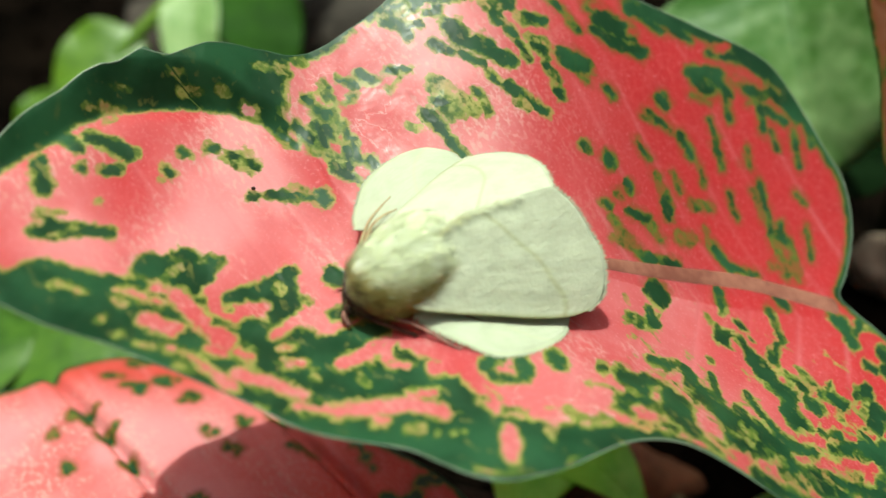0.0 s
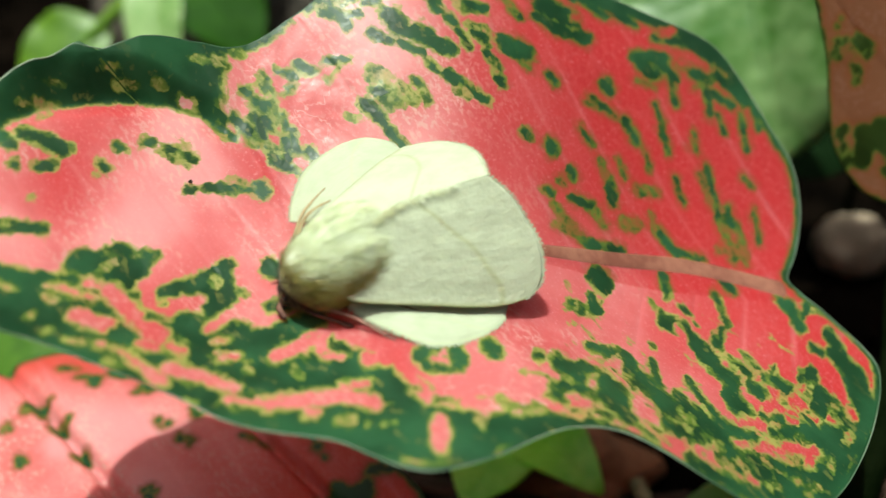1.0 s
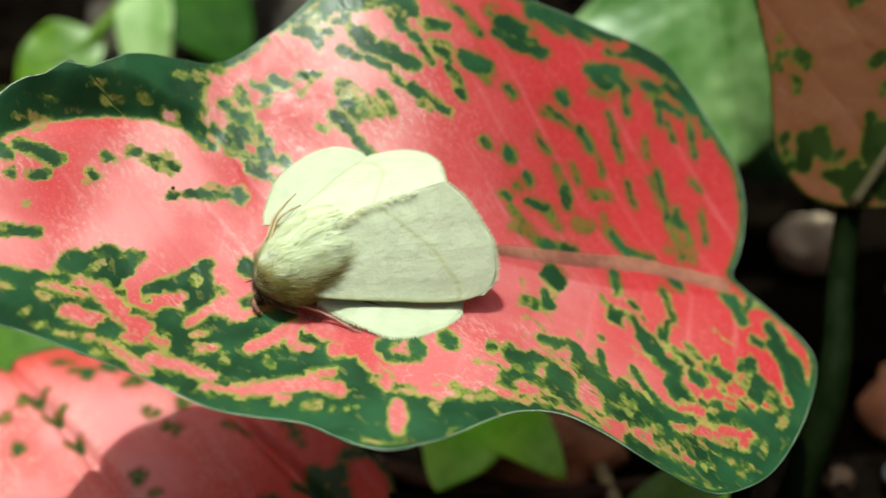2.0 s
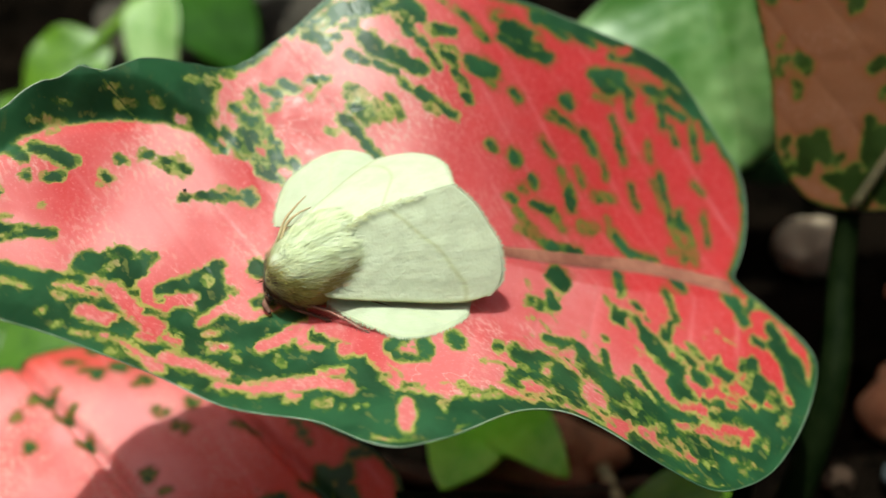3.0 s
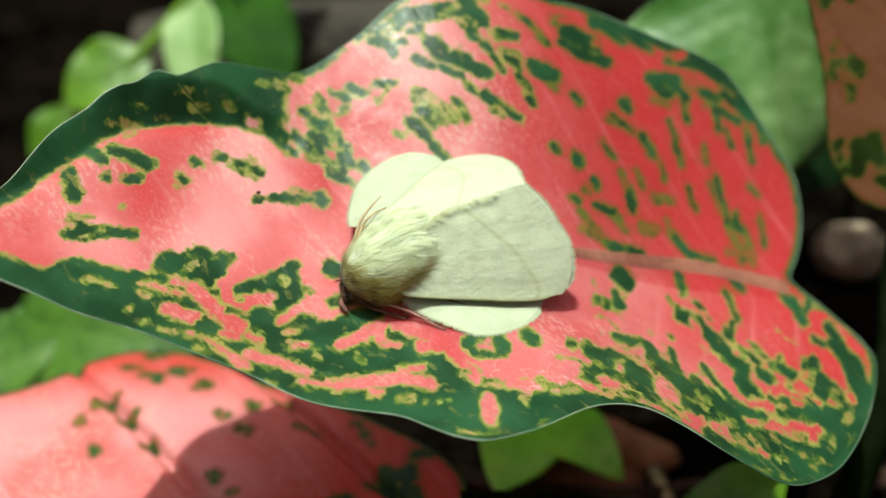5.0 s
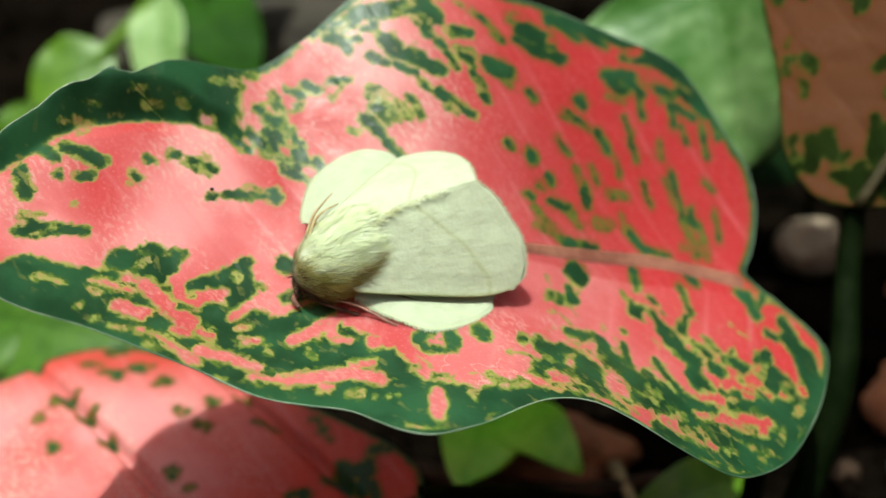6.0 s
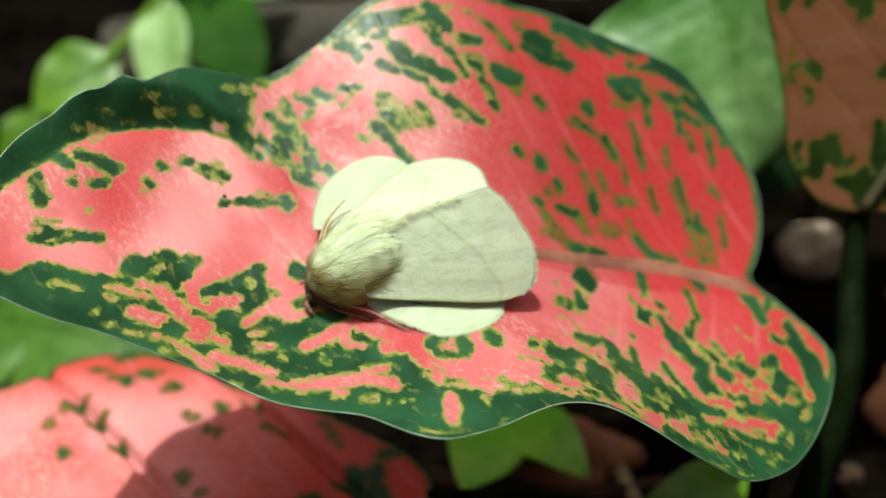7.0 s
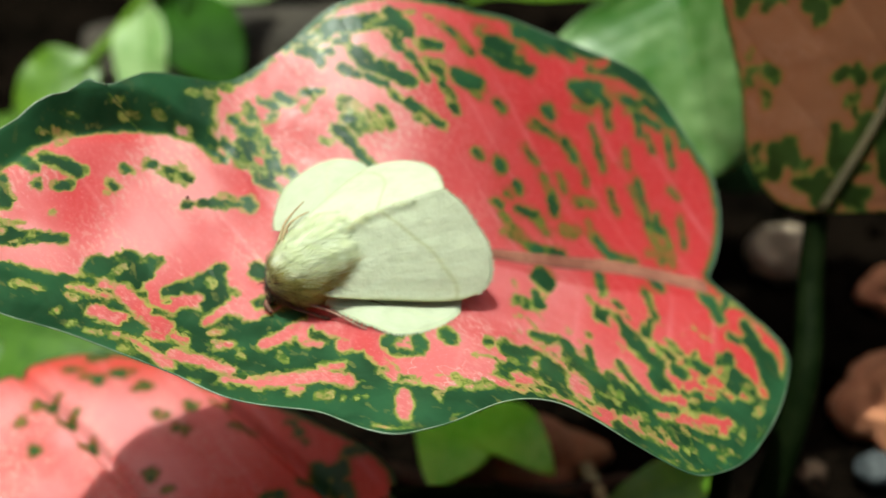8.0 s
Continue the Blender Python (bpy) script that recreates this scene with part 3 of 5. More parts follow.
RED_NEAR_B = [
    (-10.4, 86.5, -3.3, 88.8, 0.8), (-3.3, 88.8, 0.3, 87.7, 0.8), (-3.5, 89.9, -0.8, 90.5, 0.6), (-6.4, 85.8, -5.4, 85.9, 0.6),
    (-10.7, 94.8, -7.0, 97.5, 0.9), (-8.1, 98.1, -6.0, 99.2, 0.6), (-5.7, 94.9, -3.6, 95.1, 0.5), (-4.2, 98.6, 1.7, 95.9, 0.9),
    (-1.1, 94.8, 2.4, 94.9, 0.9), (2.5, 93.8, 5.6, 88.8, 0.8), (5.9, 95.0, 7.4, 94.9, 0.5), (6.7, 84.2, 6.9, 81.9, 1.1),
    (7.0, 90.7, 17.1, 92.7, 1.2), (9.2, 88.2, 12.9, 88.2, 0.8), (41.5, 99.8, 44.4, 100.5, 0.7), (45.8, 104.0, 46.9, 105.9, 0.9),
    (48.5, 104.2, 52.2, 104.4, 0.6), (50.2, 108.0, 51.9, 110.1, 0.7),
]
RED_NEAR_C = [
    (57.5, 107.6, 57.7, 107.0, 0.8), (43.5, 96.5, 46.6, 96.6, 0.7), (45.4, 96.8, 46.5, 98.4, 0.6), (48.9, 96.5, 49.8, 96.9, 0.6),
    (39.9, 95.4, 40.5, 95.3, 0.5), (33.7, 90.9, 35.6, 90.9, 0.4), (38.3, 89.1, 41.4, 89.4, 0.4), (28.3, 91.5, 30.0, 90.3, 0.4),
    (36.2, 95.1, 37.2, 94.4, 0.3), (-33.5, 90.8, -33.3, 90.8, 0.3), (19.9, 92.3, 22.7, 92.9, 0.4), (14.2, 87.1, 18.3, 88.9, 0.3),
    (19.7, 88.7, 23.9, 89.9, 0.2), (36.3, 115.2, 37.3, 109.4, 0.7), (43.4, 106.9, 43.1, 110.4, 0.4), (55.3, 112.6, 57.2, 113.3, 0.8),
    (26.5, 100.1, 27.6, 99.4, 0.4), (23.2, 101.4, 26.9, 101.2, 0.4),
]
RED_NEAR_D = [
    (31.7, 95.3, 32.7, 94.7, 0.2), (43.6, 91.0, 44.7, 90.5, 0.2),
]
YELLOW_NEAR_A = [
    (-38.5, 93.4, -37.4, 93.9, 0.3), (-36.3, 94.1, -35.6, 94.0, 0.3), (-33.1, 94.6, -32.1, 94.4, 0.3), (-31.5, 89.5, -31.2, 89.6, 0.3),
    (-29.8, 88.7, -28.1, 89.2, 0.3), (-25.9, 87.4, -25.2, 87.3, 0.3), (-25.3, 86.2, -24.7, 86.1, 0.3), (-23.8, 96.4, -21.9, 96.9, 0.3),
    (-18.0, 84.5, -17.0, 84.3, 0.1), (-13.5, 91.6, -12.8, 91.5, 0.3), (-8.6, 93.1, -7.8, 92.0, 0.4), (-7.8, 95.1, -7.5, 94.9, 0.3),
    (-3.3, 84.8, -2.0, 84.7, 0.4), (-0.6, 84.2, -0.3, 84.1, 0.1), (1.0, 84.4, 1.2, 84.3, 0.1), (2.3, 84.7, 2.5, 84.6, 0.1),
    (3.7, 89.6, 4.7, 90.0, 0.3), (7.7, 87.9, 8.1, 87.6, 0.3),
]
YELLOW_NEAR_B = [
    (10.6, 85.6, 11.2, 85.7, 0.4), (10.9, 84.3, 11.1, 84.1, 0.2), (12.9, 89.2, 13.4, 88.4, 0.4), (-29.2, 101.1, -28.4, 102.6, 0.4),
    (-18.4, 104.8, -18.1, 104.4, 0.6), (-15.9, 104.1, -14.8, 103.9, 0.4), (46.8, 92.6, 47.1, 92.6, 0.4), (48.6, 92.7, 49.5, 92.8, 0.4),
    (52.0, 97.9, 52.3, 97.4, 0.5), (55.3, 102.1, 56.5, 103.3, 0.4), (47.4, 90.6, 47.9, 90.5, 0.3), (48.8, 100.2, 49.5, 99.6, 0.5),
    (40.5, 86.2, 40.9, 86.2, 0.2), (42.7, 89.9, 43.0, 89.5, 0.2), (37.8, 90.7, 38.3, 90.4, 0.3), (33.9, 94.8, 34.6, 94.7, 0.3),
    (33.5, 97.9, 34.1, 97.0, 0.3), (54.5, 106.4, 55.2, 105.6, 0.4),
]
YELLOW_NEAR_C = [
    (40.9, 112.1, 41.2, 111.6, 0.4), (55.2, 107.8, 55.6, 107.5, 0.3), (46.5, 96.2, 47.4, 95.9, 0.2), (40.5, 93.0, 41.1, 92.3, 0.2),
    (26.8, 104.8, 27.6, 104.5, 0.3), (22.6, 111.7, 23.0, 111.6, 0.3), (39.5, 91.9, 40.2, 91.1, 0.3), (37.5, 93.5, 38.1, 92.7, 0.3),
    (35.9, 93.0, 36.4, 92.4, 0.2), (27.7, 101.0, 28.3, 100.5, 0.3), (43.0, 93.9, 43.8, 93.3, 0.2), (34.6, 97.3, 35.0, 96.5, 0.3),
]
RED_FAR = [
    (-10.8, 138.3, -9.9, 137.3, 0.8), (-12.2, 134.7, -9.1, 135.1, 0.7), (-16.8, 132.3, -13.4, 133.5, 0.4), (-11.9, 136.5, -10.0, 137.7, 0.9),
    (-11.9, 134.9, -9.5, 135.2, 0.6), (-17.2, 131.8, -13.4, 133.3, 0.4), (19.4, 149.4, 22.4, 151.3, 0.7), (24.5, 149.1, 26.0, 149.8, 0.6),
    (37.0, 152.7, 38.6, 153.3, 0.8), (0.5, 140.4, 4.5, 140.6, 1.0), (7.3, 141.4, 8.1, 141.7, 0.7), (6.9, 138.0, 8.1, 137.7, 0.7),
    (39.8, 150.2, 41.2, 150.4, 0.6), (-23.8, 125.6, -22.9, 125.7, 0.8), (-16.8, 132.3, -13.4, 133.5, 0.5), (-10.8, 138.3, -9.8, 137.3, 0.9),
    (-12.2, 134.7, -9.1, 135.1, 0.7),
]
YELLOW_FAR_A = [
    (-18.2, 132.7, -17.5, 132.9, 0.4), (-6.0, 139.8, -5.2, 139.5, 0.5), (-8.4, 139.6, -7.9, 139.5, 0.4), (-7.6, 139.6, -7.6, 139.6, 0.4),
    (-5.6, 139.5, -4.8, 140.7, 0.4), (-2.8, 144.2, -2.8, 144.2, 0.4), (-17.6, 132.8, -17.6, 132.8, 0.3), (-0.6, 129.1, 0.6, 127.8, 0.4),
    (2.1, 143.1, 4.5, 144.5, 0.5), (4.5, 138.6, 4.6, 138.6, 0.3), (41.5, 148.0, 44.3, 149.7, 0.2), (21.0, 123.8, 24.3, 122.1, 0.4),
    (1.4, 129.6, 4.5, 129.6, 0.3), (26.6, 126.9, 27.5, 126.0, 0.5), (33.0, 133.5, 34.8, 134.3, 0.5),
]
YELLOW_FAR_B = [
    (31.2, 128.1, 32.7, 128.8, 0.5), (25.4, 139.3, 30.2, 139.9, 0.2), (20.7, 124.3, 24.7, 122.1, 0.5), (44.8, 134.6, 45.7, 130.4, 0.5),
    (47.1, 132.9, 48.0, 130.2, 0.5), (49.3, 140.3, 49.4, 140.3, 0.3), (40.4, 141.5, 40.4, 141.5, 0.3), (34.2, 130.9, 34.7, 129.2, 0.4),
    (40.2, 149.8, 44.4, 150.7, 0.3), (33.2, 145.9, 35.9, 146.5, 0.4), (-30.6, 123.9, -28.9, 124.7, 0.6), (-26.8, 125.6, -25.8, 125.9, 0.6),
    (-38.3, 119.0, -37.3, 119.4, 0.6), (-31.4, 124.2, -30.3, 124.7, 0.4), (-37.0, 120.6, -36.4, 121.0, 0.4), (-22.5, 129.9, -21.0, 130.3, 0.4),
    (-39.8, 117.9, -39.6, 117.9, 0.3), (-20.3, 130.9, -19.1, 130.7, 0.6), (-18.2, 132.7, -17.5, 132.9, 0.5), (-15.2, 130.7, -14.7, 130.0, 0.4),
]
YELLOW_FAR_C = [
    (-1.8, 132.0, 0.6, 131.0, 0.9), (1.8, 129.6, 3.7, 129.2, 0.7), (4.5, 130.4, 5.3, 129.4, 0.6), (8.9, 131.4, 10.0, 131.4, 0.6),
    (0.6, 129.2, 2.2, 128.6, 0.7), (-4.5, 126.9, -3.3, 126.6, 0.5), (13.3, 136.5, 13.7, 135.6, 0.5), (10.1, 139.9, 11.7, 140.2, 0.5),
    (6.5, 142.4, 6.9, 141.3, 0.5), (8.9, 142.0, 9.7, 141.4, 0.5), (4.5, 142.3, 5.3, 141.7, 0.6), (17.4, 138.8, 18.2, 138.5, 0.4),
    (-16.3, 122.8, -14.0, 122.6, 0.5),
]
YELLOW_FAR_D = [
    (-13.7, 123.0, -12.5, 122.4, 0.5), (-15.2, 130.3, -14.3, 129.0, 0.6), (-13.5, 126.8, -12.6, 124.7, 0.5), (-7.0, 130.9, -5.8, 132.4, 0.4),
    (21.0, 122.2, 24.3, 122.5, 0.5), (30.5, 128.1, 32.3, 128.7, 0.7), (33.0, 133.1, 35.3, 134.2, 0.7), (27.3, 133.6, 28.1, 131.8, 0.5),
    (21.6, 127.8, 22.4, 127.5, 0.4), (44.0, 130.6, 47.6, 131.0, 0.6), (47.1, 134.9, 47.7, 131.9, 0.5), (41.9, 139.2, 43.5, 136.1, 0.4),
]
YELLOW_MORE_A = [
    (-1.8, 130.9, 2.2, 130.4, 0.5), (4.5, 130.4, 5.5, 129.3, 0.3), (0.6, 128.0, 0.6, 128.0, 0.4), (8.9, 131.4, 9.6, 131.3, 0.3),
    (12.5, 140.6, 14.1, 138.6, 0.3), (10.2, 146.8, 13.4, 146.4, 0.3), (15.5, 145.2, 16.7, 144.7, 0.3), (6.9, 146.1, 8.5, 146.5, 0.4),
    (-41.5, 102.5, -39.7, 103.8, 0.3), (-38.6, 102.3, -38.2, 102.4, 0.3), (-40.6, 99.9, -39.6, 100.7, 0.3), (-36.9, 107.1, -36.8, 107.1, 0.3),
    (-31.6, 112.9, -31.5, 112.9, 0.3), (-38.1, 117.7, -37.2, 118.4, 0.4), (-39.1, 115.2, -39.0, 115.2, 0.2), (-23.5, 120.9, -21.9, 119.6, 0.3),
    (-26.0, 118.3, -22.5, 118.0, 0.3), (-18.2, 118.1, -15.2, 117.6, 0.3), (-14.0, 129.8, -12.7, 126.2, 0.5),
]
BLOTCHES = (
    ("green", GREEN_FAR_A),
    ("green", GREEN_FAR_B),
    ("green", GREEN_FAR_C),
    ("green", GREEN_FAR_D),
    ("green", GREEN_FAR_E),
    ("green", GREEN_FAR_F),
    ("green", GREEN_FAR_M),
    ("green", GREEN_FAR_N),
    ("red", RED_FAR),
    ("green", GREEN_NEAR_A),
    ("green", GREEN_NEAR_B),
    ("green", GREEN_NEAR_C),
    ("green", GREEN_NEAR_D),
    ("green", GREEN_NEAR_E),
    ("green", GREEN_NEAR_F),
    ("red", RED_NEAR_A),
    ("red", RED_NEAR_B),
    ("red", RED_NEAR_C),
    ("red", RED_NEAR_D),
    ("yellow", YELLOW_FAR_C),
    ("yellow", YELLOW_FAR_D),
    ("yellow", YELLOW_FAR_A),
    ("yellow", YELLOW_FAR_B),
    ("yellow", YELLOW_MORE_A),
    ("yellow", YELLOW_NEAR_A),
    ("yellow", YELLOW_NEAR_B),
    ("yellow", YELLOW_NEAR_C),
)
MIDRIB = [
    (-43.9, 96.2), (-32.6, 102.6), (-23.5, 107.2), (-11.8, 111.1),
    (5.4, 112.6), (18.4, 117.6), (35.9, 125.1), (45.4, 127.2),
    (54.5, 127.7),
]
GROOVE = [
    (-53.0, 95.4), (-49.2, 102.2), (-46.4, 106.9), (-42.7, 112.6), (-40.7, 115.8), (-38.4, 118.3),
    (-35.4, 120.4), (-32.2, 122.3), (-28.8, 123.8), (-25.4, 124.9),
    (-22.1, 124.9), (-19.2, 124.3),
]
# pale spots paint whitish sheen into the flesh; negative gains deepen the red
PALE = [
    (-38.2, 102.6, 4.2, 0.5), (-41.5, 107.1, 3.5, 0.3), (-27.0, 108.0, 3.5, 0.3), (-22.6, 118.9, 6.3, 0.7),
    (-24.7, 112.0, 5.6, 0.5), (0.6, 133.9, 5.6, 0.7), (5.3, 127.7, 4.2, 0.5), (-2.8, 141.5, 4.2, 0.4),
    (-39.8, 111.5, 2.8, 0.5), (-29.8, 105.2, 4.2, 0.6), (-33.8, 109.7, 4.9, -0.5), (-14.6, 119.0, 3.2, -0.5),
    (-29.9, 122.5, 4.2, -0.4), (-15.0, 106.2, 4.2, 0.3), (1.8, 92.7, 3.5, -0.3), (16.6, 103.4, 6.3, 0.2),
    (29.0, 118.2, 5.6, 0.2),
]


# ---- building helpers ----
MM = 0.001


def place_of(ob):
    p = Vector(ob.location)
    while ob.parent:
        ob = ob.parent
        p += ob.location
    return p


def thing(name, at, label, category, group="", kind=""):
    ob = new(name)
    ob.empty_display_size = 0.005
    ob.location = at
    return tagged(ob, label, category, group, kind)


def link_mesh(name, me, parent=None, label="", at=None, smooth=True):
    """One mesh, whose points are given in the place's metres, under its thing or part."""
    ob = new(name, me)
    base = place_of(parent) if parent else Vector((0, 0, 0))
    at = Vector(at) if at is not None else base
    me.transform(Matrix.Translation(-at))
    ob.parent = parent
    ob.location = at - base
    if smooth:
        me.shade_smooth()
    return tagged(ob, label)


def mesh_of(name, verts, faces, mat, attributes=()):
    me = bpy.data.meshes.new(name)
    me.from_pydata([tuple(v) for v in verts], [], faces)
    me.materials.append(mat)
    for key, values in attributes:
        me.attributes.new(key, "FLOAT", "POINT").data.foreach_set("value", np.asarray(values, dtype=np.float32))
    me.update()
    return me


def part(name, bm, mat, parent=None, label="", at=None):
    me = bpy.data.meshes.new(name)
    bmesh.ops.recalc_face_normals(bm, faces=bm.faces)
    bm.to_mesh(me)
    bm.free()
    me.materials.append(mat)
    return link_mesh(name, me, parent, label, at)


def spline(points, count, closed=False):
    """Catmull-Rom curve through the points, evenly spaced in its parameter."""
    p = np.asarray(points, float)
    if closed:
        q = np.concatenate([p[-1:], p, p[:2]])
        spans = len(p)
    else:
        q = np.concatenate([[2 * p[0] - p[1]], p, [2 * p[-1] - p[-2]]])
        spans = len(p) - 1
    if closed:
        u = np.linspace(0, spans, count, endpoint=False)
    else:
        u = np.linspace(0, spans, count)
    i = np.minimum(u.astype(int), spans - 1)
    t = (u - i)[:, None]
    a, b, c, d = q[i], q[i + 1], q[i + 2], q[i + 3]
    return 0.5 * (2 * b + (c - a) * t + (2 * a - 5 * b + 4 * c - d) * t**2 + (3 * b - a - 3 * c + d) * t**3)


def evenly(points, count):
    """The same curve with points evenly spaced along its length."""
    p = spline(points, 400)
    s = np.concatenate([[0], np.cumsum(np.linalg.norm(np.diff(p, axis=0), axis=1))])
    w = np.linspace(0, s[-1], count)
    return np.stack([np.interp(w, s, p[:, k]) for k in range(p.shape[1])], 1)


def tube(points, radii, sides=10, count=30, squash=1.0):
    """A tapered rod along a curve, closed at both ends: points and faces."""
    p = evenly(points, count)
    r = np.interp(np.linspace(0, 1, count), np.linspace(0, 1, len(radii)), radii)
    t = np.gradient(p, axis=0)
    t /= np.linalg.norm(t, axis=1)[:, None]
    ref = np.array([0.0, 0, 1]) if abs(t[:, 2]).max() < 0.95 else np.array([1.0, 0.2, 0])
    a = np.cross(t, ref)
    a /= np.linalg.norm(a, axis=1)[:, None]
    b = np.cross(a, t)
    w = np.linspace(0, 2 * np.pi, sides, endpoint=False)
    v = p[:, None] + r[:, None, None] * (np.cos(w)[None, :, None] * a[:, None] + squash * np.sin(w)[None, :, None] * b[:, None])
    faces = []
    for i in range(count - 1):
        for k in range(sides):
            j = (k + 1) % sides
            faces.append((i * sides + k, i * sides + j, (i + 1) * sides + j, (i + 1) * sides + k))
    faces.append(tuple(range(sides))[::-1])
    faces.append(tuple((count - 1) * sides + k for k in range(sides)))
    return v.reshape(-1, 3), faces


def rod(name, points, radii, mat, parent, label="", sides=10, count=30, squash=1.0):
    v, f = tube(points, radii, sides, count, squash)
    return link_mesh(name, mesh_of(name, v * MM, f, mat), parent, label)


def thick_grid(top, thickness, wrap=False):
    """Points and faces of a sheet with two sides: top is rows x columns x 3, in millimetres; wrap closes the columns."""
    rows, cols = top.shape[:2]
    du = np.gradient(top, axis=0)
    if wrap:
        dv = np.roll(top, -1, 1) - np.roll(top, 1, 1)
    else:
        dv = np.gradient(top, axis=1)
    nrm = np.cross(du, dv)
    nrm /= np.maximum(np.linalg.norm(nrm, axis=2), 1e-9)[..., None]
    if nrm[..., 2].mean() < 0:
        nrm = -nrm
    low = top - nrm * np.asarray(thickness)[..., None] if np.ndim(thickness) else top - nrm * thickness
    v = np.concatenate([top.reshape(-1, 3), low.reshape(-1, 3)])
    n = rows * cols
    f = []
    last = cols if wrap else cols - 1
    for i in range(rows - 1):
        for k in range(last):
            j = (k + 1) % cols
            a, b, c, d = i * cols + k, i * cols + j, (i + 1) * cols + j, (i + 1) * cols + k
            f.append((a, d, c, b))
            f.append((n + a, n + b, n + c, n + d))
    for k in range(last):
        j = (k + 1) % cols
        a, b = (rows - 1) * cols + k, (rows - 1) * cols + j
        f.append((a, n + a, n + b, b))
        if not wrap:
            f.append((k, j, n + j, n + k))
    if not wrap:
        for i in range(rows - 1):
            for k in (0, cols - 1):
                a, b = i * cols + k, (i + 1) * cols + k
                f.append((a, b, n + b, n + a) if k else (b, a, n + a, n + b))
    return v, f


# ---- large red leaf on which the moth sits ----
NET_X, NET_Y, NET_STEP = -68.0, 74.0, 14.0
NET_HEIGHT = np.array(NET_NEAR + NET_FAR).T


def to_line(px, py, ax, ay, bx, by):
    ux, uy = bx - ax, by - ay
    t = np.clip(((px - ax) * ux + (py - ay) * uy) / (ux * ux + uy * uy + 1e-9), 0, 1)
    return np.hypot(px - ax - t * ux, py - ay - t * uy)


def crease(x, y):
    """Signed distance from the crease, positive towards the margin, and plain distance."""
    side, best = np.zeros_like(x), np.full_like(x, 1e9)
    for (ax, ay), (bx, by) in zip(GROOVE, GROOVE[1:]):
        d = to_line(x, y, ax, ay, bx, by)
        s = ((bx - ax) * (y - ay) - (by - ay) * (x - ax)) / math.hypot(bx - ax, by - ay)
        side = np.where(d < best, np.where(s > 0, d, -d), side)
        best = np.minimum(best, d)
    return side, best


def leaf_height(x, y):
    """Height of the large leaf over the plan, in millimetres: a cubic B-spline sheet."""
    def weights(t):
        return np.stack([(1 - t) ** 3, 3 * t**3 - 6 * t**2 + 4, -3 * t**3 + 3 * t**2 + 3 * t + 1, t**3]) / 6
    u = np.clip((x - NET_X) / NET_STEP, 0, NET_HEIGHT.shape[0] - 3.0001)
    v = np.clip((y - NET_Y) / NET_STEP, 0, NET_HEIGHT.shape[1] - 3.0001)
    i, j = u.astype(int), v.astype(int)
    a, b = weights(u - i), weights(v - j)
    z = sum(a[p] * b[q] * NET_HEIGHT[i + p, j + q] for p in range(4) for q in range(4))
    # the far margin near the tip rolls up behind a sharp crease
    side, d = crease(x, y)
    rise = np.interp(x, (-50, -42, -38, -28, -23, -17), (0.6, 1.4, 3.6, 3.6, 1.4, 0.0))
    k = np.clip((side - 0.1) / 2.0, 0, 1)
    return z - 1.2 * np.exp(-((d / 1.5) ** 2)) + rise * k * k * (3 - 2 * k)


def laid_out(x, y):
    """Second coordinate of the large leaf's pattern, laid out on the mean slope of the blade."""
    return 0.63 * y + 0.777 * leaf_height(x, y)


def blotch_field(x, v, groups, start, lay):
    """How far a point lies inside the green, in millimetres: strokes of green, islands of red in it, and flecks where it pales to yellow."""
    f = start.copy()
    for colour, rows in groups:
        r = np.array(rows)
        near, far = lay(r[:, 0], r[:, 1]), lay(r[:, 2], r[:, 3])
        for (ax, _, bx, _, w), av, bv in zip(rows, near, far):
            d = w - to_line(x, v, ax, av, bx, bv)
            if colour == "green":
                f = np.maximum(f, d)
            elif colour == "red":
                f = np.minimum(f, -d)
            else:
                f = np.maximum(np.minimum(f, np.maximum(-d, -0.08)), np.minimum(d - 0.2, -0.08))
    return f


def lattice_noise(u, v, seed):
    """Smooth noise between -1 and 1 over the plan."""
    table = np.random.default_rng(seed).uniform(-1, 1, (256, 256))
    i, j = np.floor(u).astype(int), np.floor(v).astype(int)
    a, b = u - i, v - j
    a, b = a * a * (3 - 2 * a), b * b * (3 - 2 * b)
    i, j, i1, j1 = i % 256, j % 256, (i + 1) % 256, (j + 1) % 256
    return (1 - a) * (1 - b) * table[i, j] + a * (1 - b) * table[i1, j] + (1 - a) * b * table[i, j1] + a * b * table[i1, j1]


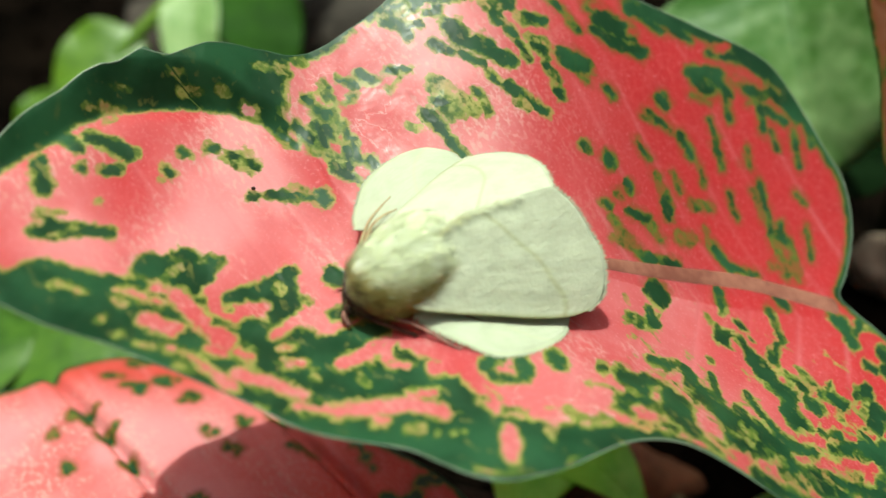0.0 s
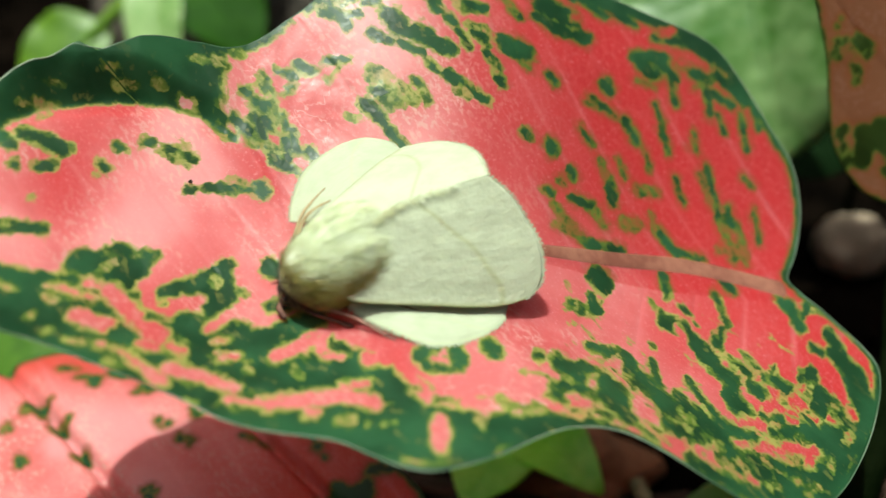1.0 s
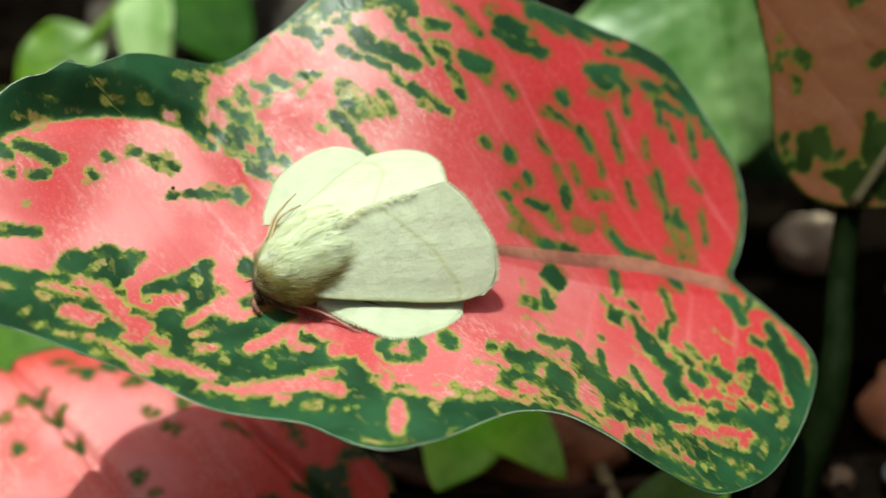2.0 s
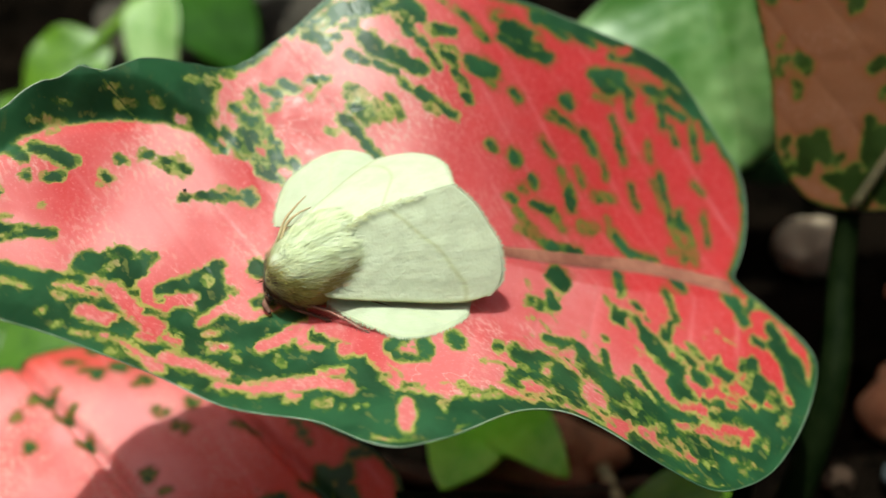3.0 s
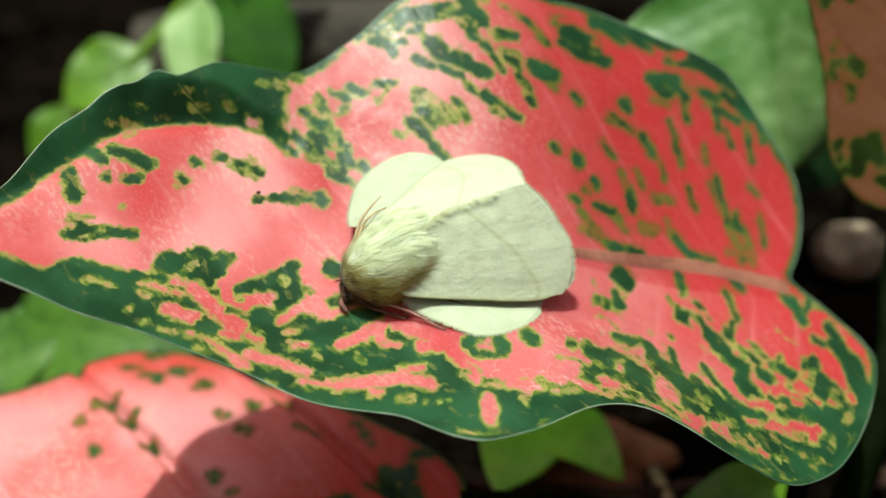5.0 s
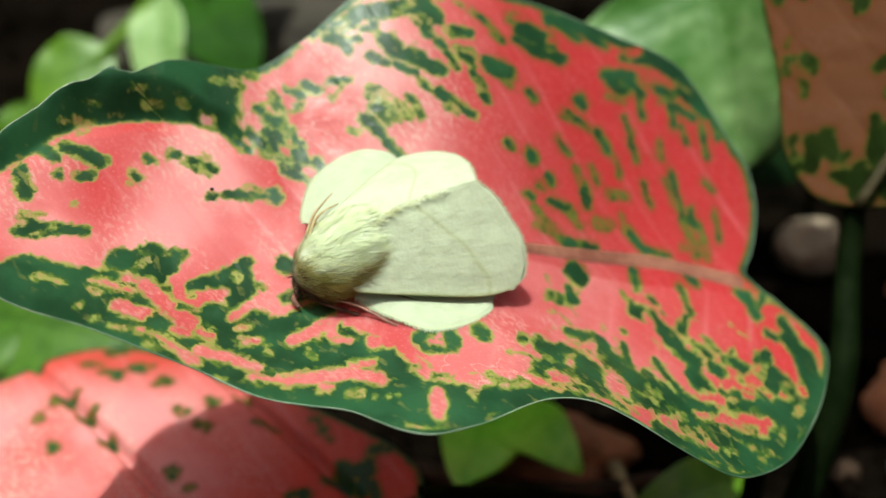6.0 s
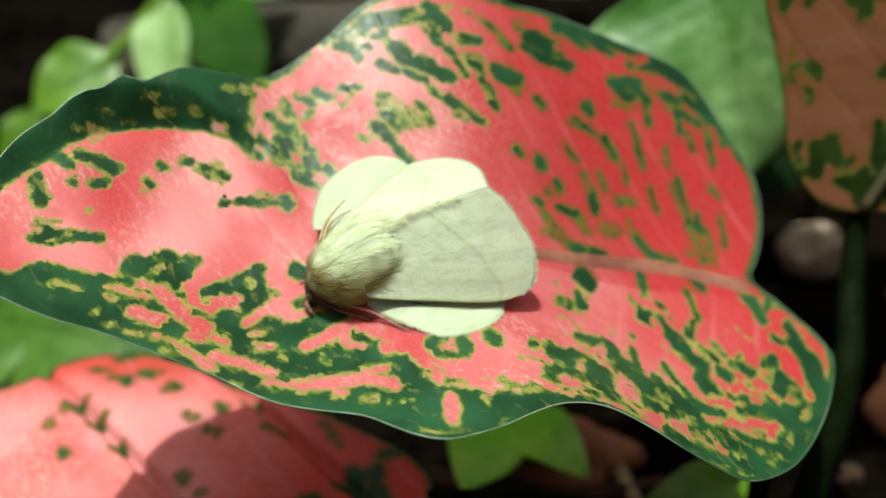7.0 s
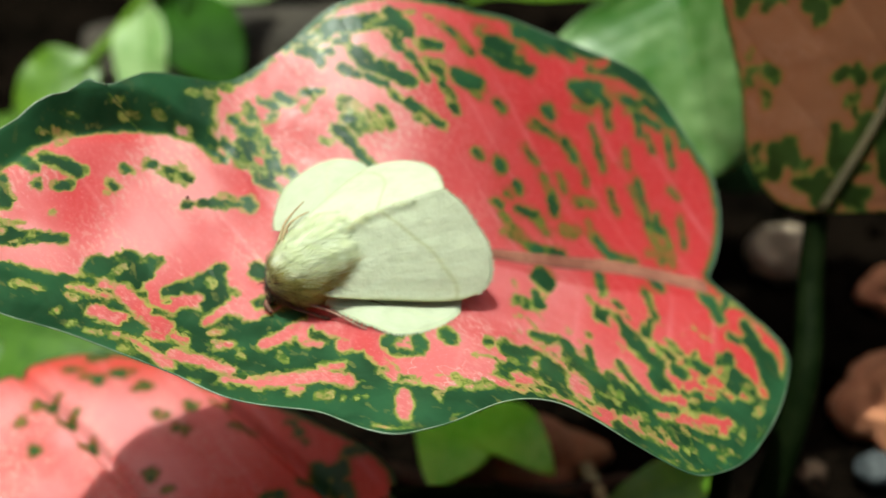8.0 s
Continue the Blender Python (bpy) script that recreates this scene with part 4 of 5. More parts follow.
def ragged(x, v, size, pull, seed):
    """The plan with small uneven shifts, and drawn towards the middles of small cells between the veinlets, so that every blotch is angular; cells and shifts are drawn out along the side veins."""
    p, q = 0.72 * x - 0.69 * v, 0.69 * x + 0.72 * v
    p = p + size * (lattice_noise(p / 2.6, q / 1.7, seed) + 0.5 * lattice_noise(p / 1.1, q / 0.7, seed + 1))
    q = q + size * (lattice_noise(p / 2.6, q / 1.7, seed + 2) + 0.5 * lattice_noise(p / 1.1, q / 0.7, seed + 3))
    jitter = np.random.default_rng(seed + 9).uniform(0.12, 0.88, (256, 256, 2))
    a, b = p / 1.3, q / 0.8
    i, j = np.floor(a).astype(int), np.floor(b).astype(int)
    best, cp, cq = np.full(p.shape, 1e9), np.zeros_like(p), np.zeros_like(q)
    for di in (-1, 0, 1):
        for dj in (-1, 0, 1):
            w = jitter[(i + di) % 256, (j + dj) % 256]
            ca, cb = i + di + w[..., 0], j + dj + w[..., 1]
            d = (ca - a) ** 2 + (cb - b) ** 2
            near = d < best
            best, cp, cq = np.where(near, d, best), np.where(near, ca * 1.3, cp), np.where(near, cb * 0.8, cq)
    p, q = p + pull * (cp - p), q + pull * (cq - q)
    return 0.724 * p + 0.694 * q, -0.694 * p + 0.724 * q


def polar_blade(centre, outline, rings, spokes, height, thickness):
    """Grid of a leaf blade: rings about a centre out to its margin."""
    c = np.asarray(centre, float)
    o = spline(outline, 2400, True) - c
    ang = np.unwrap(np.arctan2(o[:, 1], o[:, 0]))
    if ang[-1] < ang[0]:
        ang, o = ang[::-1], o[::-1]
    w = np.linspace(-np.pi, np.pi, spokes, endpoint=False)
    base = ang[0] + (w - ang[0]) % (2 * np.pi)
    order = np.argsort(ang)
    radius = np.interp(base, ang[order], np.hypot(o[:, 0], o[:, 1])[order], period=2 * np.pi)
    rho = np.linspace(0.004, 1, rings) ** 0.85
    x = c[0] + rho[:, None] * radius * np.cos(w)
    y = c[1] + rho[:, None] * radius * np.sin(w)
    z = height(x, y)
    top = np.stack([x, y, z], 2)
    edge = (1 - rho)[:, None] * radius
    v, f = thick_grid(top, np.broadcast_to(np.clip(0.12 + 0.10 * edge, 0.12, 0.38), x.shape), True)
    n = len(v) // 2
    f.append(tuple(range(spokes)))
    f.append(tuple(n + k for k in range(spokes))[::-1])
    return v, f, x.ravel(), y.ravel(), np.broadcast_to(edge, x.shape).ravel()


plant = thing("aglaonema_plant", (0.057, 0.118, 0.0), "red and green spotted aglaonema plant growing from dark soil", "plant")


def large_leaf():
    rings, spokes = 200, 1000
    v, f, x, y, edge = polar_blade((5, 118), MARGIN_FAR + MARGIN_NEAR, rings, spokes, leaf_height, 0.35)
    u = (x - 54) * -0.963 + (y - 126) * -0.27
    s = np.abs((x - 54) * -0.27 + (y - 126) * 0.963)
    phase = (u - 0.55 * s + 0.002 * s * s) / 7.5
    vein = np.exp(-(((phase + 0.5) % 1 - 0.5) / 0.055) ** 2) * np.clip(1.15 - s / 40, 0.2, 1)
    # the flesh pales from the stalk end towards the tip, sooner on the near half
    near = ((x - 54) * -0.27 + (y - 126) * 0.963) < 0
    # blotches are rounder on the near half towards the tip
    calm = np.where(near, np.clip((26 - x) / 14, 0, 1), 0.0)
    rolled = np.minimum(crease(x, y)[0], 0.5 * (-19.5 - x))
    field = blotch_field(*ragged(x, laid_out(x, y), 0.12 - 0.06 * calm, 0.42 - 0.27 * calm, 21), BLOTCHES, np.maximum(0.8 - edge, rolled), laid_out)
    k = np.clip((u - np.where(near, -2, 20)) / 34, 0, 1)
    pale = 0.42 * k * k * (3 - 2 * k)
    # spots of sheen, added to the flesh colour
    for cx, cy, size, gain in PALE:
        pale = pale + gain * np.exp(-((x - cx) ** 2 + (0.62 * (y - cy)) ** 2) / size**2)
    pale = np.clip(pale, 0, 1)
    busy = np.where(near, np.clip((x - 8) / 16, 0.25, 1.0), 0.35 * np.clip((u - 30) / 14, 0, 1))
    me = mesh_of("leaf", v * MM, f, RED_LEAF, (("field", np.tile(field, 2)), ("vein", np.tile(vein, 2)), ("pale", np.tile(pale, 2)), ("busy", np.tile(busy, 2))))
    blade = link_mesh("leaf", me, plant, "broad wavy red leaf with dark green blotches", (0.054, 0.1257, 0.0545))
    rim = v[(rings - 1) * spokes:rings * spokes].copy()
    rim[:, 2] -= 0.06
    ev, ef = tube(np.concatenate([rim, rim[:1]]), (0.09, 0.09), 6, spokes + 1)
    link_mesh("leaf_edge", mesh_of("leaf_edge", ev * MM, ef, EDGE), blade, "thin margin, lightened as if catching light")
    p = np.array(MIDRIB)
    line = evenly(np.column_stack([p, leaf_height(p[:, 0], p[:, 1])]), 60)
    line[:, 2] = leaf_height(line[:, 0], line[:, 1]) - 0.02
    # a low swelling that lies on the blade and widens towards the stalk
    r = np.column_stack([np.interp(np.linspace(0, 1, 160), np.linspace(0, 1, 60), line[:, k]) for k in (0, 1)])
    t = np.gradient(r, axis=0)
    t /= np.linalg.norm(t, axis=1)[:, None]
    wide = np.interp(np.linspace(0, 1, 160), (0, 0.45, 0.62, 0.8, 1.0), (0.05, 0.12, 0.75, 1.10, 1.35))
    s = np.linspace(-1, 1, 13)
    r, t, wide = r[66:], t[66:], wide[66:]
    gx = r[:, :1] - t[:, 1:] * s * wide[:, None]
    gy = r[:, 1:] + t[:, :1] * s * wide[:, None]
    gz = leaf_height(gx, gy) + 0.03 + 0.10 * wide[:, None] * (1 - s * s) - 0.10 * np.abs(s) ** 8
    gz -= 0.5 * np.clip((np.arange(len(r)) - len(r) + 4) / 3, 0, 1)[:, None]
    rv, rf = thick_grid(np.stack([gx, gy, gz], 2), 0.3)
    link_mesh("midrib", mesh_of("midrib", rv * MM, rf, RIB), blade, "dull pinkish brown midrib")
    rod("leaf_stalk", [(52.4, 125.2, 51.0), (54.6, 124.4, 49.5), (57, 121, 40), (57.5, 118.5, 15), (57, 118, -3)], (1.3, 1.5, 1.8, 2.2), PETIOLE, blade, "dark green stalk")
    return blade


large_leaf()


# ---- moth ----
def coons(c0, c1, d0, d1, n, m, bulge=0.0):
    """Sheet between four border curves: c0, c1 run outwards, d0, d1 run from c0 to c1."""
    a, b = evenly(c0, n), evenly(c1, n)
    p, q = evenly(d0, m), evenly(d1, m)
    s, r = np.linspace(0, 1, n)[:, None, None], np.linspace(0, 1, m)[None, :, None]
    g = (1 - r) * a[:, None] + r * b[:, None] + (1 - s) * p[None] + s * q[None]
    g = g - ((1 - s) * (1 - r) * a[0] + s * (1 - r) * a[-1] + (1 - s) * r * b[0] + s * r * b[-1])
    nrm = np.cross(np.gradient(g, axis=0), np.gradient(g, axis=1))
    nrm /= np.maximum(np.linalg.norm(nrm, axis=2), 1e-9)[..., None]
    if nrm[..., 2].mean() < 0:
        nrm = -nrm
    return g + bulge * 16 * (s * (1 - s) * r * (1 - r)) * nrm, nrm


moth = thing("moth", (0.004, 0.104, 0.0737), "pale green furry moth resting with folded wings on the red leaf", "moth")


def wing(name, c0, c1, d0, d1, mat, label, bulge, seed, low_fringe=False):
    rng = np.random.default_rng(seed)
    g, nrm = coons(c0, c1, d0, d1, 70, 50, bulge)
    along, across = np.meshgrid(np.linspace(0, 1, 70), np.linspace(0, 1, 50), indexing="ij")
    # folds between the veins and a soft unevenness
    g = g + (0.05 * np.sin(across * 24 + 2 * along + seed) * along + 0.06 * np.sin(along * 7 + 4 * across + seed))[..., None] * nrm * (along * (1 - along) * 3)[..., None]
    v, f = thick_grid(g, 0.02 + 0.14 * np.clip(9 * (1 - across), 0, 1))
    me = mesh_of(name, v * MM, f, mat, (("along", np.tile(along.ravel(), 2)), ("across", np.tile(across.ravel(), 2))))
    ob = link_mesh(name, me, moth, label)
    # fringe of scales along the outer margin
    out, back, up = evenly(g[-1], 420), evenly(g[-4], 420), nrm[-1].mean(0)
    if low_fringe:
        out, back, up = evenly(g[:, 0], 480), evenly(g[:, 4], 480), nrm[:, 0].mean(0)
    vs, fs, al, ac = [], [], [], []
    for i, (o, b) in enumerate(zip(out, back)):
        d = o - b
        d /= np.linalg.norm(d)
        side = np.cross(d, up)
        side /= np.linalg.norm(side)
        long = rng.uniform(0.25, 0.6) + 0.25 * math.sin(i * 0.21) ** 2
        d = d + side * rng.normal(0, 0.25) + up * rng.normal(-0.05, 0.15)
        k = len(vs)
        vs += [o - side * 0.06, o + side * 0.06, o - up * 0.08, o + d * long]
        fs += [(k, k + 1, k + 3), (k + 1, k + 2, k + 3), (k + 2, k, k + 3), (k, k + 2, k + 1)]
        al += [0.7] * 4
        ac += [0.5] * 4
    me = mesh_of("fringe", np.array(vs) * MM, fs, mat, (("along", al), ("across", ac)))
    tagged(link_mesh("fringe", me, ob, "", None, False), kind="stuff")
    return ob


RIDGE = [(-1.7, 104.3, 82.7), (-0.3, 105.8, 83.9), (2.5, 107.9, 84.5), (5.3, 109.4, 84.6), (8.9, 111.2, 84.6), (12.1, 112.8, 84.5)]
wing("hindwing",
     [(-3.2, 100.9, 76.2), (-1.4, 100.0, 75.2), (0.6, 98.9, 74.9), (2.9, 97.9, 74.5), (5.5, 97.0, 73.9), (8.2, 97.6, 73.4), (10.8, 99.6, 72.4), (12.9, 102.2, 71.6), (14.0, 104.1, 71.1)],
     [(-2.8, 101.5, 77.0), (1.5, 102.2, 75.4), (5.7, 103.2, 73.9), (10.0, 104.4, 72.4), (14.3, 105.8, 71.5)],
     [(-3.2, 100.9, 76.2), (-2.8, 101.5, 77.0)], [(14.0, 104.1, 71.1), (14.3, 105.8, 71.5)], HINDWING, "pale yellow green hindwing", 0.2, 3, True)
wing("forewing",
     [(-3.6, 100.2, 78.3), (-2.6, 99.9, 77.5), (1.5, 100.6, 76.3), (5.7, 101.7, 75.0), (10.0, 102.9, 73.6), (13.7, 104.2, 72.6), (16.3, 105.6, 72.3)],
     RIDGE,
     [(-3.6, 100.2, 78.3), (-3.2, 102.4, 81.0), (-1.7, 104.3, 82.7)],
     [(16.3, 105.6, 72.3), (17.9, 107.2, 73.0), (18.3, 108.5, 74.5), (17.8, 110.2, 77.1), (16.5, 111.2, 79.2), (14.6, 112.3, 82.1), (12.1, 112.8, 84.5)],
     WING, "pale green forewing with a faint olive line", 0.5, 1)
wing("hindwing",
     [(-9.8, 109.5, 81.0), (-10.2, 112.5, 80.6), (-9.9, 116.8, 80.6), (-8.9, 120.0, 80.8), (-6.75, 122.6, 81.1), (-4.9, 124.1, 81.5), (-2.5, 124.6, 81.8), (-0.2, 124.6, 81.5), (1.4, 123.8, 81.2)],
     [(-6.4, 107.0, 83.0), (-3.3, 112.5, 83.0), (-0.2, 118.0, 82.2), (2.5, 121.5, 81.7)],
     [(-9.8, 109.5, 81.0), (-6.4, 107.0, 83.0)], [(1.4, 123.8, 81.2), (2.5, 121.5, 81.7)], HINDWING, "pale yellow green hindwing", 0.2, 4, True)
wing("forewing",
     [(-6.8, 106.6, 83.6), (-3.3, 112.1, 83.8), (-0.4, 117.6, 83.0), (2.0, 121.1, 82.5)],
     [(x, y - 0.04, z + 0.03) for x, y, z in RIDGE],
     [(-6.8, 106.6, 83.6), (-4.4, 105.4, 83.6), (-1.7, 104.26, 82.73)],
     [(2.0, 121.1, 82.5), (4.7, 122.4, 82.3), (7.4, 122.5, 82.4), (9.8, 120.6, 83.0), (11.3, 117.2, 83.9), (12.1, 112.76, 84.53)],
     WING, "pale green forewing with a faint olive line", 0.5, 2)


def lump(name, centre, radii, axis, mat, tone, parent, label="", rough=0.12, seed=0):
    """An uneven rounded body whose long axis lies along the given direction."""
    bm = bmesh.new()
    bmesh.ops.create_icosphere(bm, subdivisions=4, radius=1.0)
    turn = Vector(axis).to_track_quat("X", "Z").to_matrix()
    for q in bm.verts:
        k = 1 + rough * noise.noise(q.co * 2.2 + Vector((seed, 0, 0)))
        q.co = (turn @ Vector((q.co.x * radii[0], q.co.y * radii[1], q.co.z * radii[2])) * k + Vector(centre)) * MM
    me = bpy.data.meshes.new(name)
    bm.to_mesh(me)
    bm.free()
    me.materials.append(mat)
    co = np.empty(len(me.vertices) * 3, np.float32)
    me.vertices.foreach_get("co", co)
    me.attributes.new("tone", "FLOAT", "POINT").data.foreach_set("value", tone(co.reshape(-1, 3) / MM).astype(np.float32))
    return link_mesh(name, me, parent, label)


HEAD = np.array((-9.2, 103.5, 76.4))


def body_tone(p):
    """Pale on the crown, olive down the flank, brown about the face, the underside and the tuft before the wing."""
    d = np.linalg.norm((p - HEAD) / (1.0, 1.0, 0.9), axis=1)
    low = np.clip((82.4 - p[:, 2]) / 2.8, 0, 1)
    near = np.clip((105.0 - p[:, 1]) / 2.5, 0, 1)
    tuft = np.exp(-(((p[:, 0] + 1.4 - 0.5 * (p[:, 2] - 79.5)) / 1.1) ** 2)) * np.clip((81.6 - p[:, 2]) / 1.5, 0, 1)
    # last term pales the crown with height: its sunlight, put into the fur colour
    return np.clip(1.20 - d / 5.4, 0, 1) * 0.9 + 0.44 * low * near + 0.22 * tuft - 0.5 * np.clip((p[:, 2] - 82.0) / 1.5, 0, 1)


def fur(parent, centre, radii, axis, comb, count, length, seed, tone=body_tone, top=None):
    """Hairs combed back along the body."""
    rng = np.random.default_rng(seed)
    turn = np.array(Vector(axis).to_track_quat("X", "Z").to_matrix())
    d = rng.normal(size=(count, 3))
    d /= np.linalg.norm(d, axis=1)[:, None]
    root = (d * radii * 0.98) @ turn.T + centre
    if top:
        # sparse and short-napped on the crown
        keep = rng.random(count) < np.clip((top - root[:, 2]) / 3.2, 0.04, 1)
        d, root, count = d[keep], root[keep], int(keep.sum())
    out = (d / radii)
    out = out / np.linalg.norm(out, axis=1)[:, None] @ turn.T
    lay = np.array(comb) / np.linalg.norm(comb)
    lay = lay - out * (out @ lay)[:, None]
    lay /= np.maximum(np.linalg.norm(lay, axis=1), 0.2)[:, None]
    clump = np.stack([np.sin(root @ w) for w in ((2.1, 1.3, 1.7), (-1.6, 2.3, 1.1), (1.2, -1.9, 2.2))], 1)
    tip = out * rng.uniform(0.02, 0.20, (count, 1)) + lay * 0.9 + clump * 0.14 + rng.normal(0, 0.09, (count, 3))
    tip /= np.linalg.norm(tip, axis=1)[:, None]
    long = length * rng.uniform(0.55, 1.25, count)[:, None]
    mid = root + (out * 0.22 + tip * 0.78) * long * 0.5
    end = mid + tip * long * 0.55
    side = np.cross(tip, out)
    side /= np.maximum(np.linalg.norm(side, axis=1), 1e-6)[:, None]
    w = rng.uniform(0.022, 0.045, count)[:, None]
    v = np.stack([root - side * w, root + side * w, mid - side * w, mid + side * w, end], 1).reshape(-1, 3)
    f = []
    for k in range(0, 5 * count, 5):
        f += [(k, k + 1, k + 3, k + 2), (k + 2, k + 3, k + 4)]
    t = np.repeat(tone(root) + rng.normal(0, 0.12, count), 5)
    me = mesh_of("fur", v * MM, f, FUR, (("tone", t),))
    return tagged(link_mesh("fur", me, parent, "", None, False), kind="stuff")


AXIS = (0.88, 0.30, 0.36)
CROWN, CROWN_SIZE = np.array((-4.6, 105.9, 82.2)), np.array((5.0, 3.0, 2.2))
BODY, BODY_SIZE = np.array((-5.1, 104.2, 79.1)), np.array((6.0, 4.5, 5.0))
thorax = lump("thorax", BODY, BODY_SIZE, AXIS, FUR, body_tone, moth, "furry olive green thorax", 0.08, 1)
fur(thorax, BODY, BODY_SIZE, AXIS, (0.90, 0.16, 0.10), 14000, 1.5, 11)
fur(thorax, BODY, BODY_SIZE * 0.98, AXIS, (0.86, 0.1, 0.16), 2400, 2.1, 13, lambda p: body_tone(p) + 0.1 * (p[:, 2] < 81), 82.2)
collar = lump("collar", CROWN, CROWN_SIZE, AXIS, FUR, lambda p: np.full(len(p), 0.0), moth, "pale furry collar", 0.15, 5)
fur(collar, CROWN, CROWN_SIZE, AXIS, (0.9, 0.3, 0.1), 4200, 1.5, 15, lambda p: 0.3 * np.clip((82 - p[:, 2]) / 1.5, 0, 1))
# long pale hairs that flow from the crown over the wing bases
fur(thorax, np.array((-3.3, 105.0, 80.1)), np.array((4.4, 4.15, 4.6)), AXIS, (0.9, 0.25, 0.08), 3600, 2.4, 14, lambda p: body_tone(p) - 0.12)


def ridge_fur(parent, count, seed):
    """Short scruffy hairs along the folded inner edge of the near forewing."""
    rng = np.random.default_rng(seed)
    p = evenly(RIDGE, 200)
    i = (rng.random(count) ** 2.4 * 150).astype(int)
    root = p[i] + rng.normal(0, 0.16, (count, 3)) + (0, -0.15, -0.05)
    tip = np.array((0.75, -0.25, 0.12)) + rng.normal(0, 0.42, (count, 3))
    tip /= np.linalg.norm(tip, axis=1)[:, None]
    side = np.cross(tip, (0.0, -0.6, 0.8))
    side /= np.linalg.norm(side, axis=1)[:, None]
    long, w = rng.uniform(0.5, 1.3, (count, 1)), rng.uniform(0.02, 0.04, (count, 1))
    v = np.stack([root - side * w, root + side * w, root + tip * long], 1).reshape(-1, 3)
    tone = np.repeat(np.clip(rng.normal(0.25, 0.2, count) - i / 500, 0, 1), 3)
    me = mesh_of("ridge_hair", v * MM, [(k, k + 1, k + 2) for k in range(0, 3 * count, 3)], FUR, (("tone", tone),))
    tagged(link_mesh("ridge_hair", me, parent, "", None, False), kind="stuff")


ridge_fur(thorax, 1100, 31)
head = lump("head", HEAD, (2.0, 2.3, 2.2), (0.9, 0.2, 0.3), FUR, lambda p: np.full(len(p), 0.95), moth, "dark brown furry head", 0.1, 2)
fur(head, HEAD, np.array((2.0, 2.3, 2.2)), AXIS, (0.5, -0.4, -0.6), 900, 1.1, 12, lambda p: np.full(len(p), 0.9))
abdomen = lump("abdomen", (4.5, 107.8, 77.6), (7.5, 3.2, 3.0), (0.92, 0.36, 0.0), FUR, lambda p: np.full(len(p), 0.2), moth, "", 0.06, 3)
for eye_at in ((-10.2, 101.8, 76.2), (-10.6, 105.2, 76.6)):
    lump("eye", eye_at, (0.7, 0.7, 0.7), (1, 0, 0), EYE, lambda p: np.full(len(p), 1.0), moth, "dark round eye", 0.0)


def antenna(points, seed):
    """A curved shaft with two rows of fine side branches."""
    rng = np.random.default_rng(seed)
    v, f = tube(points, (0.22, 0.18, 0.08), 6, 24)
    v, f = list(v), list(f)
    p = evenly(points, 40)
    for i in range(3, 38):
        t = p[i + 1] - p[i - 1]
        t /= np.linalg.norm(t)
        side = np.cross(t, (0.1, -0.5, 0.8))
        side /= np.linalg.norm(side)
        for sign in (-1, 1):
            e = p[i] + (side * sign * 0.8 + t * 0.7 + rng.normal(0, 0.08, 3)) * 0.4 * math.sin(math.pi * min(1, i / 38 + 0.15))
            k = len(v)
            v += [p[i] - t * 0.05, p[i] + t * 0.05, p[i] + np.array((0, 0, 0.07)), e]
            f += [(k, k + 1, k + 3), (k + 1, k + 2, k + 3), (k + 2, k, k + 3), (k, k + 2, k + 1)]
    link_mesh("antenna", mesh_of("antenna", np.array(v) * MM, f, ANTENNA), moth, "feathery brown antenna")


antenna([(-9.4, 104.6, 81.2), (-8.3, 107.0, 83.6), (-7.1, 109.0, 84.3), (-5.9, 111.0, 84.5)], 1)
antenna([(-8.9, 104.2, 81.6), (-7.9, 106.2, 83.8), (-6.6, 107.6, 84.4), (-5.1, 108.7, 84.5)], 2)


def leg(points, radii, hairs, seed, mat=LEG):
    rng = np.random.default_rng(seed)
    v, f = tube(points, radii, 8, 30)
    v, f = list(v), list(f)
    p = evenly(points, 60)
    for k0 in range(hairs):
        i = rng.integers(4, 58)
        d = rng.normal(size=3)
        d[2] = abs(d[2]) * 0.6
        d += (p[i + 1] - p[i]) / np.linalg.norm(p[i + 1] - p[i]) * 1.2
        d /= np.linalg.norm(d)
        e = p[i] + d * rng.uniform(0.4, 0.9)
        k = len(v)
        v += [p[i] + (0.03, 0, 0), p[i] + (-0.03, 0, 0), p[i] + (0, 0.03, 0.03), e]
        f += [(k, k + 1, k + 3), (k + 1, k + 2, k + 3), (k + 2, k, k + 3), (k, k + 2, k + 1)]
    link_mesh("leg", mesh_of("leg", np.array(v) * MM, f, mat), moth, "hairy pinkish brown leg")


leg([(-7.4, 102.6, 76.6), (-5.6, 100.4, 76.3), (-2.6, 99.6, 75.4), (0.6, 98.2, 74.3), (1.9, 97.5, 73.9)], (0.20, 0.15, 0.12, 0.07), 520, 5)
leg([(-8.4, 102.2, 76.0), (-7.6, 100.6, 75.6), (-5.2, 99.9, 74.9), (-2.8, 99.4, 74.2)], (0.28, 0.22, 0.15, 0.08), 420, 6, LEG_DARK)
leg([(-10.0, 102.6, 75.6), (-10.9, 101.4, 75.4), (-10.2, 100.2, 75.0)], (0.5, 0.4, 0.25), 160, 7, LEG_DARK)
leg([(-3.0, 102.6, 76.0), (2.0, 101.8, 74.9), (6.5, 101.6, 73.4)], (0.5, 0.4, 0.25), 30, 8, LEG_DARK)


